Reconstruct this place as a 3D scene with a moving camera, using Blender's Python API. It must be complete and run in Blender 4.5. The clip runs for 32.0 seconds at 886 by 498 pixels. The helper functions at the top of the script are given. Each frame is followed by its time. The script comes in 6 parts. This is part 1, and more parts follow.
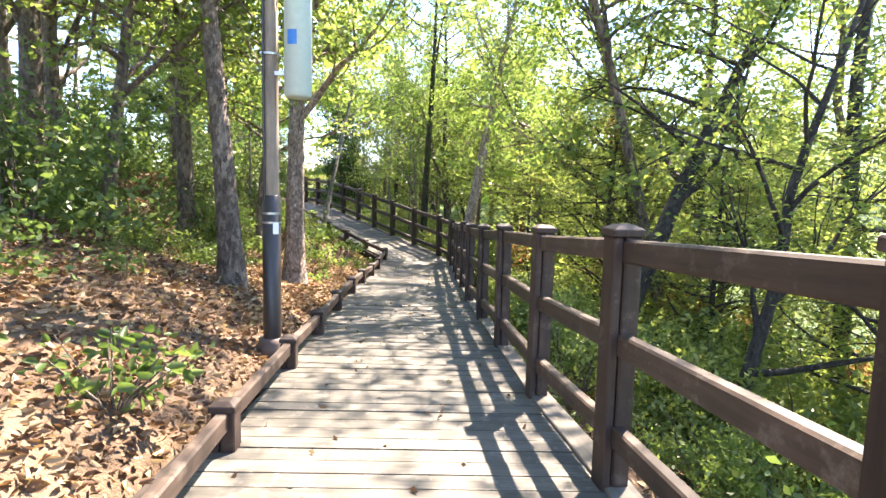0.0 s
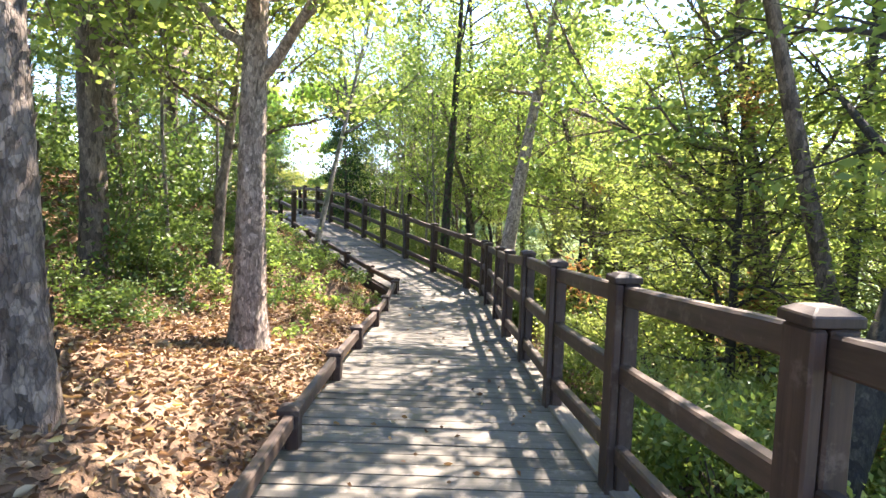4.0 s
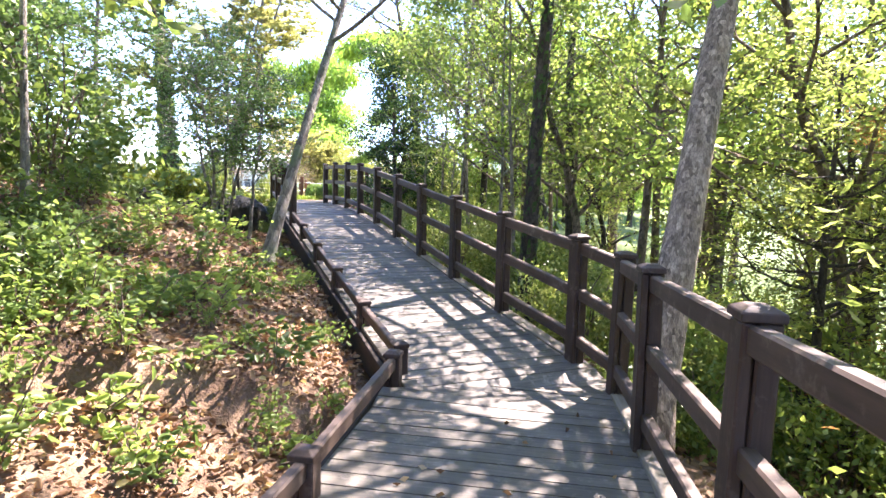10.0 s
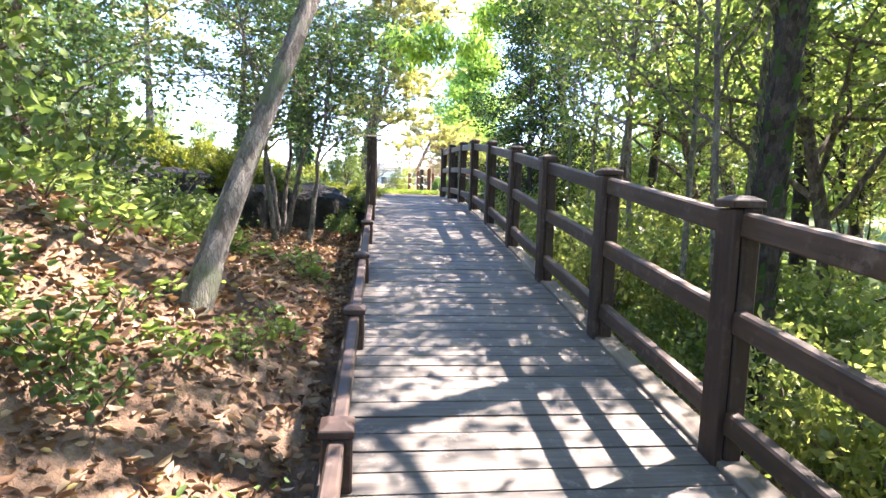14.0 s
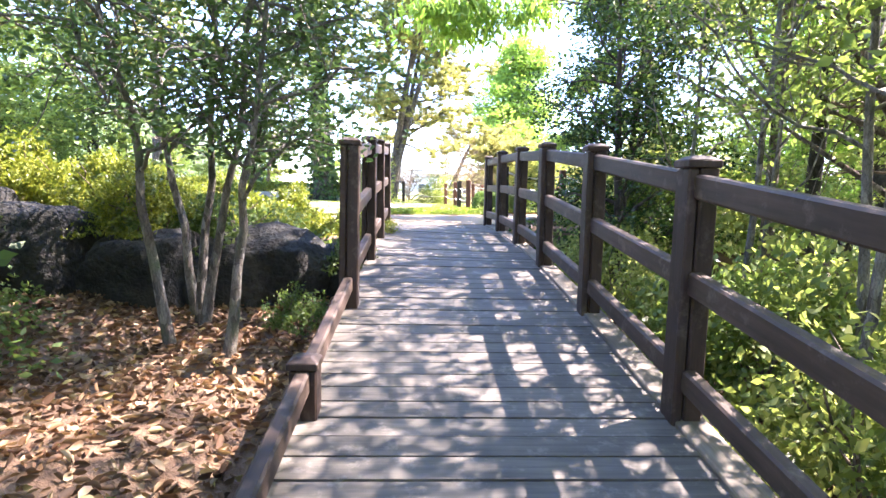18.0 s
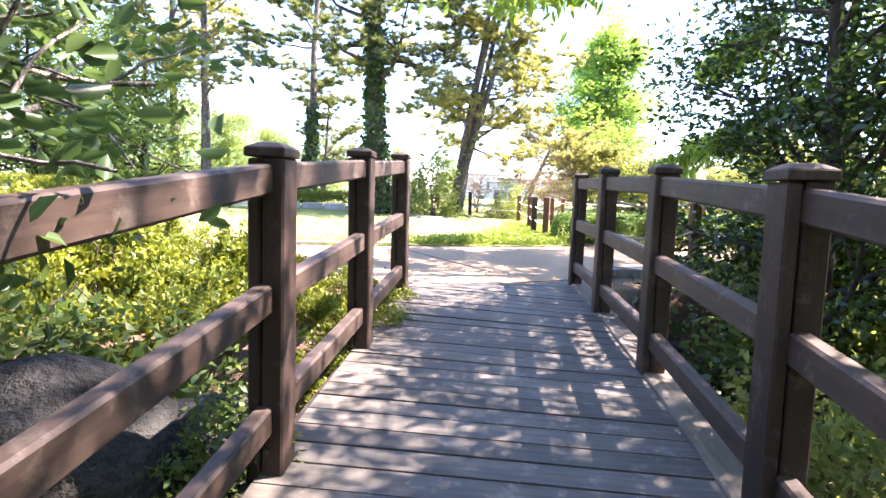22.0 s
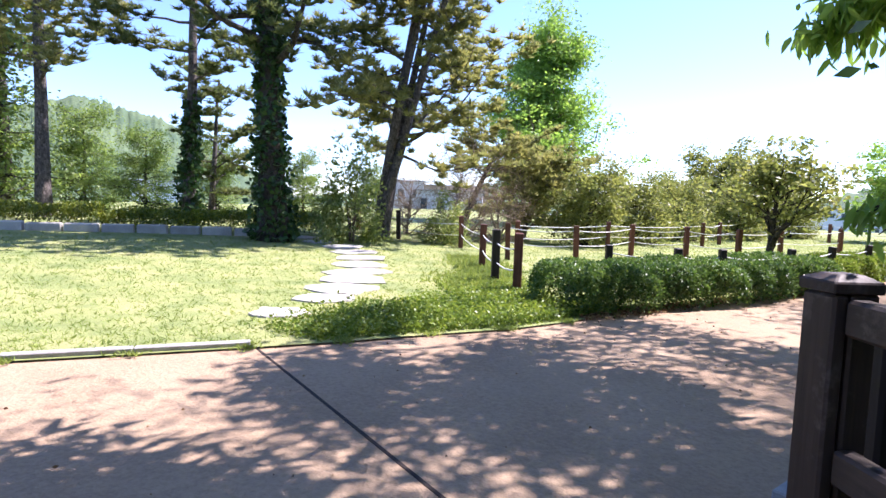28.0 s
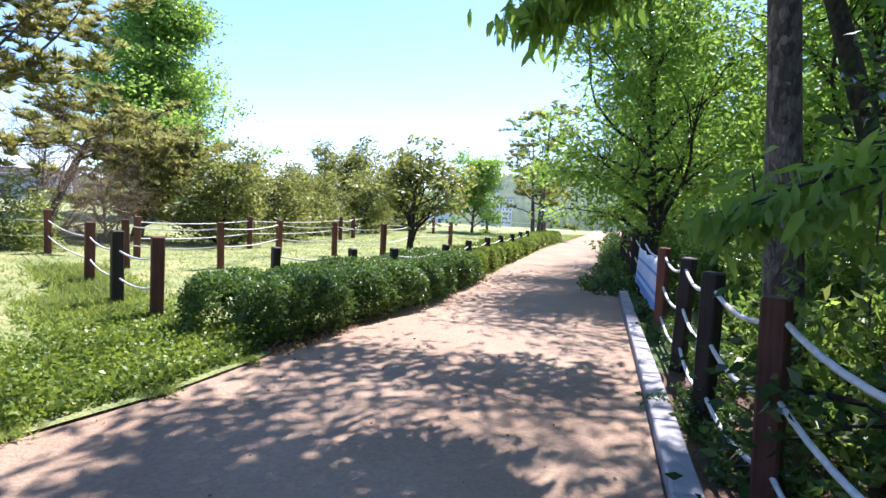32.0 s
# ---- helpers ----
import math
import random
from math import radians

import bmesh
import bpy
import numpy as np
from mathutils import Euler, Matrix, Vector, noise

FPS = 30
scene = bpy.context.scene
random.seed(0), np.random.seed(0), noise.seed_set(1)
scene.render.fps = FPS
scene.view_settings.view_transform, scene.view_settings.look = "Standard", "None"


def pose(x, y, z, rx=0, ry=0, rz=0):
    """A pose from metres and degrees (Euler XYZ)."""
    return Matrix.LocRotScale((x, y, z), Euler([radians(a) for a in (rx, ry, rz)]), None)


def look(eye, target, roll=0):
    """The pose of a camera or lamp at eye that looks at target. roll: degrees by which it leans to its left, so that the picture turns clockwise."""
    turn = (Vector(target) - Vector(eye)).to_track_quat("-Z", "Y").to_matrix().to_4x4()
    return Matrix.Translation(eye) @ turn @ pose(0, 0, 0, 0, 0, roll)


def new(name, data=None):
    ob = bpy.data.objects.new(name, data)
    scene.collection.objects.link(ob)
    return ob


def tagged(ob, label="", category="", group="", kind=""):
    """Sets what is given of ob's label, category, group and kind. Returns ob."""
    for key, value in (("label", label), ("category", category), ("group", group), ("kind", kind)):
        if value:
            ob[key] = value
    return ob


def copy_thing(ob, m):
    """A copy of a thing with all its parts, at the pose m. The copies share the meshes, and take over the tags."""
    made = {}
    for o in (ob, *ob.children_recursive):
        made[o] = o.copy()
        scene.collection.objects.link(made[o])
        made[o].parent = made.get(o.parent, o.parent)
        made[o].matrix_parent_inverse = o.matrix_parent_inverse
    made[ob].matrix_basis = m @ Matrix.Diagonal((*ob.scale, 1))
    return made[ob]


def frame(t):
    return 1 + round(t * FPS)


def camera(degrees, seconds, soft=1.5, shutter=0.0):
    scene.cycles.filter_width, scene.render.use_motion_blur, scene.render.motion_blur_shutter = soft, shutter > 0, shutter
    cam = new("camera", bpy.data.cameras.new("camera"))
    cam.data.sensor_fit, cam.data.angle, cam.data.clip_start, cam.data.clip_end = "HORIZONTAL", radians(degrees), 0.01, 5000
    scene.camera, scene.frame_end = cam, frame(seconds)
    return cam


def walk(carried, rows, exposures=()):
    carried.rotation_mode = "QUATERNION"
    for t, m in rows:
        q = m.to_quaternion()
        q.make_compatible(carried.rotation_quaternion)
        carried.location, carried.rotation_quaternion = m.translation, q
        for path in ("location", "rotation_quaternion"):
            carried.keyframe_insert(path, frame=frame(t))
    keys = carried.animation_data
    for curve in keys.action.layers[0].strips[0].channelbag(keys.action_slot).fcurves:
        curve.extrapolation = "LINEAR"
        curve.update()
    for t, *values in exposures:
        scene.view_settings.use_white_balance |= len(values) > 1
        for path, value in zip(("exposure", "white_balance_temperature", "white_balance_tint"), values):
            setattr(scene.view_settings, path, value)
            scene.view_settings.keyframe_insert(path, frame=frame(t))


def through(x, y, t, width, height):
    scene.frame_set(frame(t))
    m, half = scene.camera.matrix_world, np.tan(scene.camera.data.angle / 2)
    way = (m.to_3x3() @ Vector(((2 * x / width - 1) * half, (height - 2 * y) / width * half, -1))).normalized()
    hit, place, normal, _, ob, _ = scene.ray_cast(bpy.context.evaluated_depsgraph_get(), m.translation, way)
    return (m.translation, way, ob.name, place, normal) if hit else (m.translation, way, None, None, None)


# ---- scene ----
cam = camera(77.59, 32.0, soft=1.5)
# seconds, x, y, z, pitch, roll, yaw
PATH = [
    (0.0, -0.098, 0.194, 1.462, -6.23, -1.55, -1.28),
    (0.5, -0.145, 0.666, 1.472, -5.97, -1.83, -1.03),
    (1.0, -0.164, 1.096, 1.504, -5.88, -1.77, -0.99),
    (1.5, -0.195, 1.490, 1.551, -5.60, -1.94, -0.97),
    (2.0, -0.304, 1.915, 1.525, -5.46, -1.89, -0.87),
    (2.5, -0.357, 2.297, 1.499, -5.25, -1.99, -0.80),
    (3.0, -0.406, 2.715, 1.481, -4.96, -2.01, -0.53),
    (3.5, -0.418, 3.345, 1.429, -4.86, -1.85, 0.00),
    (5.5, -0.288, 6.438, 1.251, -5.13, -2.12, -0.21),
    (6.0, -0.249, 6.986, 1.186, -5.28, -2.09, 1.19),
    (6.5, -0.194, 7.475, 1.138, -5.35, -2.67, 2.04),
    (7.0, -0.192, 7.941, 1.127, -5.58, -2.55, 3.77),
    (7.5, -0.201, 8.474, 1.132, -5.62, -2.08, 4.60),
    (8.0, -0.184, 8.970, 1.126, -5.79, -1.82, 5.63),
    (8.5, -0.237, 9.505, 1.128, -6.01, -1.74, 6.85),
    (9.0, -0.213, 9.968, 1.096, -5.91, -1.87, 7.89),
    (9.5, -0.209, 10.400, 1.079, -5.76, -1.53, 9.05),
    (10.0, -0.233, 10.879, 1.059, -5.76, -1.39, 9.51),
    (10.5, -0.286, 11.382, 1.025, -5.71, -1.37, 10.66),
    (11.0, -0.387, 11.888, 0.962, -5.73, -1.13, 13.00),
    (11.5, -0.430, 12.360, 0.913, -5.75, -1.30, 14.86),
    (12.0, -0.552, 12.818, 0.904, -5.79, -1.44, 16.71),
    (12.5, -0.612, 13.271, 0.892, -5.42, -0.73, 18.02),
    (13.0, -0.637, 13.726, 0.884, -5.43, -0.80, 19.71),
    (13.5, -0.681, 14.168, 0.864, -5.83, -1.50, 22.39),
    (14.0, -0.722, 14.635, 0.854, -6.09, -1.91, 25.35),
    (14.5, -0.963, 15.072, 0.837, -6.01, -2.01, 26.42),
    (16.5, -1.921, 16.966, 1.008, -6.04, -1.65, 29.17),
    (17.0, -2.178, 17.321, 1.072, -5.85, -1.86, 28.97),
    (18.0, -2.537, 18.257, 1.217, -5.76, -1.12, 29.50),
    (19.0, -2.801, 19.143, 1.299, -5.74, -1.13, 29.08),
    (20.0, -3.213, 19.895, 1.366, -5.52, -2.64, 29.76),
    (20.5, -3.481, 20.267, 1.455, -5.84, -2.16, 31.98),
    (21.0, -3.695, 20.679, 1.530, -5.49, -1.65, 34.58),
    (21.5, -3.954, 21.022, 1.568, -5.67, -1.90, 36.16),
    (22.0, -4.137, 21.407, 1.595, -5.66, -1.89, 37.50),
    (22.5, -4.280, 21.762, 1.663, -5.48, -2.23, 39.05),
    (23.0, -4.467, 22.117, 1.689, -5.68, -2.22, 41.20),
    (23.5, -4.638, 22.450, 1.717, -5.61, -2.02, 42.66),
    (24.0, -4.802, 22.778, 1.786, -5.10, -1.60, 44.53),
    (24.5, -5.079, 23.071, 1.849, -5.47, -1.38, 45.78),
    (25.0, -5.375, 23.387, 1.880, -5.42, -1.16, 46.11),
    (25.5, -5.510, 23.730, 1.907, -5.08, -0.75, 47.55),
    (27.5, -6.462, 24.575, 2.008, -5.00, -1.45, 41.45),
    (28.0, -6.778, 24.990, 2.034, -4.92, -1.90, 29.68),
    (28.5, -6.925, 25.421, 2.067, -4.66, -1.81, 19.83),
    (29.0, -7.175, 25.904, 2.096, -4.79, -2.22, 8.27),
    (29.5, -7.382, 26.270, 2.081, -4.39, -2.26, -0.47),
    (30.0, -7.499, 26.475, 2.089, -4.26, -2.28, -7.79),
    (30.5, -7.636, 26.509, 2.094, -4.08, -2.06, -11.77),
    (31.0, -7.660, 26.517, 2.081, -3.96, -2.05, -13.23),
    (31.5, -7.673, 26.502, 2.061, -3.94, -2.38, -13.28),
    (32.0, -7.723, 26.486, 2.034, -4.09, -2.82, -8.44),
]
EXPOSURES = [(0, 3.1, 6950, 17), (3, 3.1, 6800, 18), (6, 3.1, 6650, 20), (8, 3.3, 6500, 24), (10, 3.45, 6400, 29), (14, 3.5, 6450, 26), (17, 3.75, 6350, 29), (20, 3.75, 6350, 31), (22, 3.3, 6550, 31), (24, 2.65, 6450, 27), (27.5, 1.7, 5850, 30), (29, 1.6, 5650, 28), (32, 1.5, 5600, 27)]
walk(cam, [(t, pose(x, y, z, 90 + pitch, roll, yaw)) for t, x, y, z, pitch, roll, yaw in PATH], EXPOSURES)

# ---- light ----
SUN_AZ, SUN_EL = 35.0, 54.0          # degrees from +y towards +x, and up
world = bpy.data.worlds.new("sky")
scene.world = world
world.use_nodes = True
wn = world.node_tree.nodes
sky = wn.new("ShaderNodeTexSky")
sky.sky_type, sky.sun_disc = "NISHITA", False
sky.sun_elevation, sky.sun_rotation = radians(SUN_EL), radians(SUN_AZ)
sky.air_density, sky.dust_density, sky.ozone_density = 1.0, 0.25, 4.5
sky.altitude = 800
wn["Background"].inputs["Strength"].default_value = 0.115
world.node_tree.links.new(sky.outputs[0], wn["Background"].inputs[0])
sun_dir = Vector((math.sin(radians(SUN_AZ)) * math.cos(radians(SUN_EL)), math.cos(radians(SUN_AZ)) * math.cos(radians(SUN_EL)), math.sin(radians(SUN_EL))))
sun = new("sun", bpy.data.lights.new("sun", "SUN"))
sun.data.energy, sun.data.angle, sun.data.color = 5.0, radians(0.53), (1.0, 0.92, 0.79)
sun.matrix_world = look((0, 0, 30), Vector((0, 0, 30)) - sun_dir)


# ---- materials ----
def material(name):
    m = bpy.data.materials.new(name)
    m.use_nodes = True
    return m, m.node_tree.nodes, m.node_tree.links, m.node_tree.nodes["Principled BSDF"]


def ramp(nodes, stops):
    r = nodes.new("ShaderNodeValToRGB")
    e = r.color_ramp.elements
    while len(e) < len(stops):
        e.new(0.5)
    for el, (p, c) in zip(e, stops):
        el.position, el.color = p, (*c, 1)
    return r


def noise_node(nodes, links, vec, scale, detail=4, rough=0.6):
    n = nodes.new("ShaderNodeTexNoise")
    n.inputs["Scale"].default_value, n.inputs["Detail"].default_value, n.inputs["Roughness"].default_value = scale, detail, rough
    if vec:
        links.new(vec, n.inputs["Vector"])
    return n


def mix_col(nodes, links, a, b, fac, mode="MIX"):
    n = nodes.new("ShaderNodeMix")
    n.data_type, n.blend_type = "RGBA", mode
    for sock, v in ((n.inputs[0], fac), (n.inputs[6], a), (n.inputs[7], b)):
        if isinstance(v, (int, float)):
            sock.default_value = v
        elif isinstance(v, tuple):
            sock.default_value = (*v, 1)
        else:
            links.new(v, sock)
    return n.outputs[2]


def bump(nodes, links, height, strength, distance, bsdf):
    b = nodes.new("ShaderNodeBump")
    b.inputs["Strength"].default_value, b.inputs["Distance"].default_value = strength, distance
    links.new(height, b.inputs["Height"])
    links.new(b.outputs[0], bsdf.inputs["Normal"])


def coords(nodes, links, scale=(1, 1, 1), kind="Object"):
    tc, mp = nodes.new("ShaderNodeTexCoord"), nodes.new("ShaderNodeMapping")
    mp.inputs["Scale"].default_value = scale
    links.new(tc.outputs[kind], mp.inputs[0])
    return mp.outputs[0]


def world_coords(nodes, links, scale=(1, 1, 1)):
    g, mp = nodes.new("ShaderNodeNewGeometry"), nodes.new("ShaderNodeMapping")
    mp.inputs["Scale"].default_value = scale
    links.new(g.outputs["Position"], mp.inputs[0])
    return mp.outputs[0]


def blotchy(name, dark, light, scale, grain=60.0, rough=0.85, relief=0.4, deep=0.01, third=None, stretch=(1, 1, 1), vary=0.0):
    """A rough surface whose colour wanders at two scales, with fine relief."""
    m, n, l, b = material(name)
    v = world_coords(n, l, stretch)
    big, small = noise_node(n, l, v, scale, 5), noise_node(n, l, v, grain, 3)
    r = ramp(n, [(0.32, dark), (0.68, light)] if third is None else [(0.28, dark), (0.5, third), (0.72, light)])
    l.new(big.outputs["Fac"], r.inputs[0])
    fine = ramp(n, [(0.25, (0.55, 0.55, 0.55)), (0.75, (1.0, 1.0, 1.0))])
    l.new(small.outputs["Fac"], fine.inputs[0])
    c = mix_col(n, l, r.outputs[0], fine.outputs[0], 0.7, "MULTIPLY")
    if vary:
        oi = n.new("ShaderNodeObjectInfo")
        rr = ramp(n, [(0, (1 - vary,) * 3), (1, (1, 1, 1))])
        l.new(oi.outputs["Random"], rr.inputs[0])
        c = mix_col(n, l, c, rr.outputs[0], 1.0, "MULTIPLY")
    l.new(c, b.inputs["Base Color"])
    b.inputs["Roughness"].default_value = rough
    b.inputs["Specular IOR Level"].default_value = 0.3
    bump(n, l, small.outputs["Fac"], relief, deep, b)
    return m


def wood(name, dark, light, grain_dir, rough=0.7, vary=0.35, worn=None):
    """Timber with grain along one axis of its object, blotches and a shade of its own for each piece."""
    m, n, l, b = material(name)
    s = [38.0, 38.0, 38.0]
    s[grain_dir] = 2.2
    v = coords(n, l, tuple(s))
    grain = noise_node(n, l, v, 1.0, 6, 0.65)
    r = ramp(n, [(0.25, dark), (0.75, light)])
    l.new(grain.outputs["Fac"], r.inputs[0])
    blot = noise_node(n, l, world_coords(n, l), 2.6, 4)
    br = ramp(n, [(0.3, (0.62, 0.62, 0.62)), (0.7, (1.08, 1.06, 1.04))])
    l.new(blot.outputs["Fac"], br.inputs[0])
    c = mix_col(n, l, r.outputs[0], br.outputs[0], 1.0, "MULTIPLY")
    if worn:
        wv = noise_node(n, l, world_coords(n, l), 9.0, 5, 0.7)
        wr = ramp(n, [(0.55, (0, 0, 0)), (0.72, (1, 1, 1))])
        l.new(wv.outputs["Fac"], wr.inputs[0])
        c = mix_col(n, l, c, worn, wr.outputs[0])
    oi = n.new("ShaderNodeObjectInfo")
    rr = ramp(n, [(0, (1 - vary,) * 3), (1, (1, 1, 1))])
    l.new(oi.outputs["Random"], rr.inputs[0])
    c = mix_col(n, l, c, rr.outputs[0], 1.0, "MULTIPLY")
    l.new(c, b.inputs["Base Color"])
    b.inputs["Roughness"].default_value = rough
    b.inputs["Specular IOR Level"].default_value = 0.35
    bump(n, l, grain.outputs["Fac"], 0.35, 0.004, b)
    return m


def leafy(name, stops, through=0.35, gloss=0.45, span=(0.25, 0.78)):
    """Leaves: each has its own shade, and lets part of the light through."""
    m, n, l, b = material(name)
    g = n.new("ShaderNodeNewGeometry")
    r = ramp(n, stops)
    spread = n.new("ShaderNodeMapRange")
    spread.inputs["To Min"].default_value, spread.inputs["To Max"].default_value = span
    l.new(g.outputs["Random Per Island"], spread.inputs["Value"])
    l.new(spread.outputs["Result"], r.inputs[0])
    patch = noise_node(n, l, world_coords(n, l), 1.3, 4)
    pr = ramp(n, [(0.3, (0.55, 0.62, 0.56)), (0.7, (1.22, 1.16, 1.02))])
    l.new(patch.outputs["Fac"], pr.inputs[0])
    c = mix_col(n, l, r.outputs[0], pr.outputs[0], 1.0, "MULTIPLY")
    l.new(c, b.inputs["Base Color"])
    b.inputs["Roughness"].default_value = gloss
    b.inputs["Specular IOR Level"].default_value = 0.35
    t = n.new("ShaderNodeBsdfTranslucent")
    tc = mix_col(n, l, c, (1.6, 1.55, 1.05), 1.0, "MULTIPLY")
    l.new(tc, t.inputs["Color"])
    mx = n.new("ShaderNodeMixShader")
    mx.inputs[0].default_value = through
    l.new(b.outputs[0], mx.inputs[1])
    l.new(t.outputs[0], mx.inputs[2])
    l.new(mx.outputs[0], n["Material Output"].inputs["Surface"])
    return m


def bark(name, dark, light, scale=9.0, moss=None, flake=24.0):
    m, n, l, b = material(name)
    v = world_coords(n, l, (1, 1, 0.28))
    vo = n.new("ShaderNodeTexVoronoi")
    vo.feature = "DISTANCE_TO_EDGE"
    vo.inputs["Scale"].default_value = scale * 4.5
    ns = noise_node(n, l, v, scale, 6, 0.7)
    wob = mix_col(n, l, v, ns.outputs["Color"], 0.06)
    l.new(wob, vo.inputs["Vector"])
    r = ramp(n, [(0.2, dark), (0.75, light)])
    l.new(ns.outputs["Fac"], r.inputs[0])
    cr = ramp(n, [(0.0, (0.45, 0.45, 0.45)), (0.16, (1, 1, 1))])
    l.new(vo.outputs["Distance"], cr.inputs[0])
    c = mix_col(n, l, r.outputs[0], cr.outputs[0], 0.75, "MULTIPLY")
    fl = n.new("ShaderNodeTexVoronoi")
    fl.inputs["Scale"].default_value = flake
    l.new(mix_col(n, l, world_coords(n, l, (1, 1, 0.5)), ns.outputs["Color"], 0.05), fl.inputs["Vector"])
    fr = ramp(n, [(0.0, (0.33, 0.30, 0.28)), (0.25, (0.62, 0.58, 0.55)), (0.6, (0.98, 0.95, 0.93)), (0.85, (1.15, 1.12, 1.08)), (1.0, (1.75, 1.7, 1.62))])
    sep = n.new("ShaderNodeSeparateColor")
    l.new(fl.outputs["Color"], sep.inputs[0])
    l.new(sep.outputs[0], fr.inputs[0])
    c = mix_col(n, l, c, fr.outputs[0], 0.85, "MULTIPLY")
    if moss:
        mn = noise_node(n, l, world_coords(n, l), 2.0, 4)
        mr = ramp(n, [(0.55, (0, 0, 0)), (0.68, (1, 1, 1))])
        l.new(mn.outputs["Fac"], mr.inputs[0])
        c = mix_col(n, l, c, moss, mr.outputs[0])
    l.new(c, b.inputs["Base Color"])
    b.inputs["Roughness"].default_value = 0.92
    h = mix_col(n, l, mix_col(n, l, ns.outputs["Fac"], cr.outputs[0], 0.6, "MULTIPLY"), fr.outputs[0], 0.5)
    bump(n, l, h, 1.0, 0.045, b)
    return m


def plain(name, colour, rough=0.6, metal=0.0, speck=0.12):
    m, n, l, b = material(name)
    ns = noise_node(n, l, world_coords(n, l), 25.0, 4)
    r = ramp(n, [(0.3, tuple(c * (1 - speck) for c in colour)), (0.7, tuple(min(1, c * (1 + speck)) for c in colour))])
    l.new(ns.outputs["Fac"], r.inputs[0])
    l.new(r.outputs[0], b.inputs["Base Color"])
    b.inputs["Roughness"].default_value, b.inputs["Metallic"].default_value = rough, metal
    return m


M_POST = wood("stained_post", (0.030, 0.019, 0.015), (0.085, 0.052, 0.040), 2, 0.62, 0.3, (0.12, 0.09, 0.075))
M_RAIL = wood("stained_rail", (0.045, 0.031, 0.024), (0.115, 0.078, 0.060), 0, 0.6, 0.3, (0.16, 0.125, 0.10))
M_PLANK = wood("grey_plank", (0.078, 0.072, 0.060), (0.195, 0.178, 0.152), 0, 0.66, 0.34, (0.26, 0.232, 0.20))
M_TRIM = wood("edge_board", (0.13, 0.115, 0.095), (0.27, 0.24, 0.20), 0, 0.8, 0.25)
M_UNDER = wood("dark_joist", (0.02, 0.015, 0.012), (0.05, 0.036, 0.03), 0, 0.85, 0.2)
M_SOIL = blotchy("forest_floor", (0.085, 0.052, 0.034), (0.31, 0.215, 0.14), 1.7, 45, 0.95, 0.8, 0.03, third=(0.15, 0.095, 0.06))
M_PATH = blotchy("sandy_paving", (0.30, 0.205, 0.128), (0.44, 0.322, 0.212), 0.6, 34, 0.95, 0.9, 0.014, third=(0.375, 0.268, 0.172))
M_LAWN = blotchy("lawn_turf", (0.16, 0.215, 0.065), (0.41, 0.385, 0.175), 1.3, 34, 0.95, 0.9, 0.03, third=(0.28, 0.315, 0.11))
M_FIELD = blotchy("far_ground", (0.05, 0.09, 0.03), (0.14, 0.19, 0.06), 0.02, 0.4, 0.95, 0.2, 0.05)
M_GRANITE = blotchy("granite", (0.27, 0.275, 0.285), (0.43, 0.43, 0.435), 6.0, 140, 0.75, 0.3, 0.003, vary=0.15)
M_FLAG = blotchy("flagstone", (0.42, 0.40, 0.36), (0.66, 0.62, 0.55), 2.0, 70, 0.85, 0.5, 0.008, vary=0.15)
# boulder grey taken far down: the shade over the rocks is in the colour
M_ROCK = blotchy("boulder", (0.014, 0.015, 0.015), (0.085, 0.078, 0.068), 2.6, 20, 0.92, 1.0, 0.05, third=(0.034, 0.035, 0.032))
M_BARK_PALE = bark("pale_flaky_bark", (0.15, 0.115, 0.095), (0.52, 0.43, 0.365), 12.0, None, 38.0)
M_BARK_BROWN = bark("brown_bark", (0.06, 0.046, 0.036), (0.27, 0.215, 0.175), 9.0)
M_BARK_DARK = bark("dark_bark", (0.022, 0.019, 0.017), (0.085, 0.073, 0.062), 10.0)
M_BARK_GREY = bark("grey_bark", (0.11, 0.105, 0.095), (0.29, 0.27, 0.24), 12.0, moss=(0.10, 0.13, 0.07))
M_BARK_PINE = bark("pine_bark", (0.055, 0.05, 0.05), (0.22, 0.19, 0.175), 7.0)
M_LEAF_FOREST = leafy("forest_leaf", [(0.0, (0.085, 0.13, 0.045)), (0.45, (0.155, 0.22, 0.068)), (0.8, (0.25, 0.305, 0.105)), (0.96, (0.45, 0.44, 0.2)), (1.0, (0.34, 0.18, 0.08))], 0.55)
M_LEAF_CANOPY = leafy("canopy_leaf", [(0.0, (0.10, 0.165, 0.055)), (0.55, (0.185, 0.27, 0.08)), (1.0, (0.31, 0.385, 0.135))], 0.52)
M_LEAF_YELLOW = leafy("yellowing_leaf", [(0.0, (0.09, 0.14, 0.045)), (0.5, (0.21, 0.27, 0.09)), (0.85, (0.40, 0.43, 0.19)), (1.0, (0.36, 0.24, 0.12))], 0.5)
M_LEAF_DARK = leafy("dark_glossy_leaf", [(0.0, (0.020, 0.050, 0.020)), (0.6, (0.040, 0.088, 0.030)), (1.0, (0.085, 0.145, 0.045))], 0.25, 0.25)
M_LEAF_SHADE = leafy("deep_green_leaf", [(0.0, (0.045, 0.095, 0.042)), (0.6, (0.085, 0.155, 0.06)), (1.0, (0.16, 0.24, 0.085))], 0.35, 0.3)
M_LEAF_FERN = leafy("fern_leaf", [(0.0, (0.045, 0.085, 0.03)), (0.55, (0.10, 0.16, 0.052)), (1.0, (0.21, 0.27, 0.095))], 0.42)
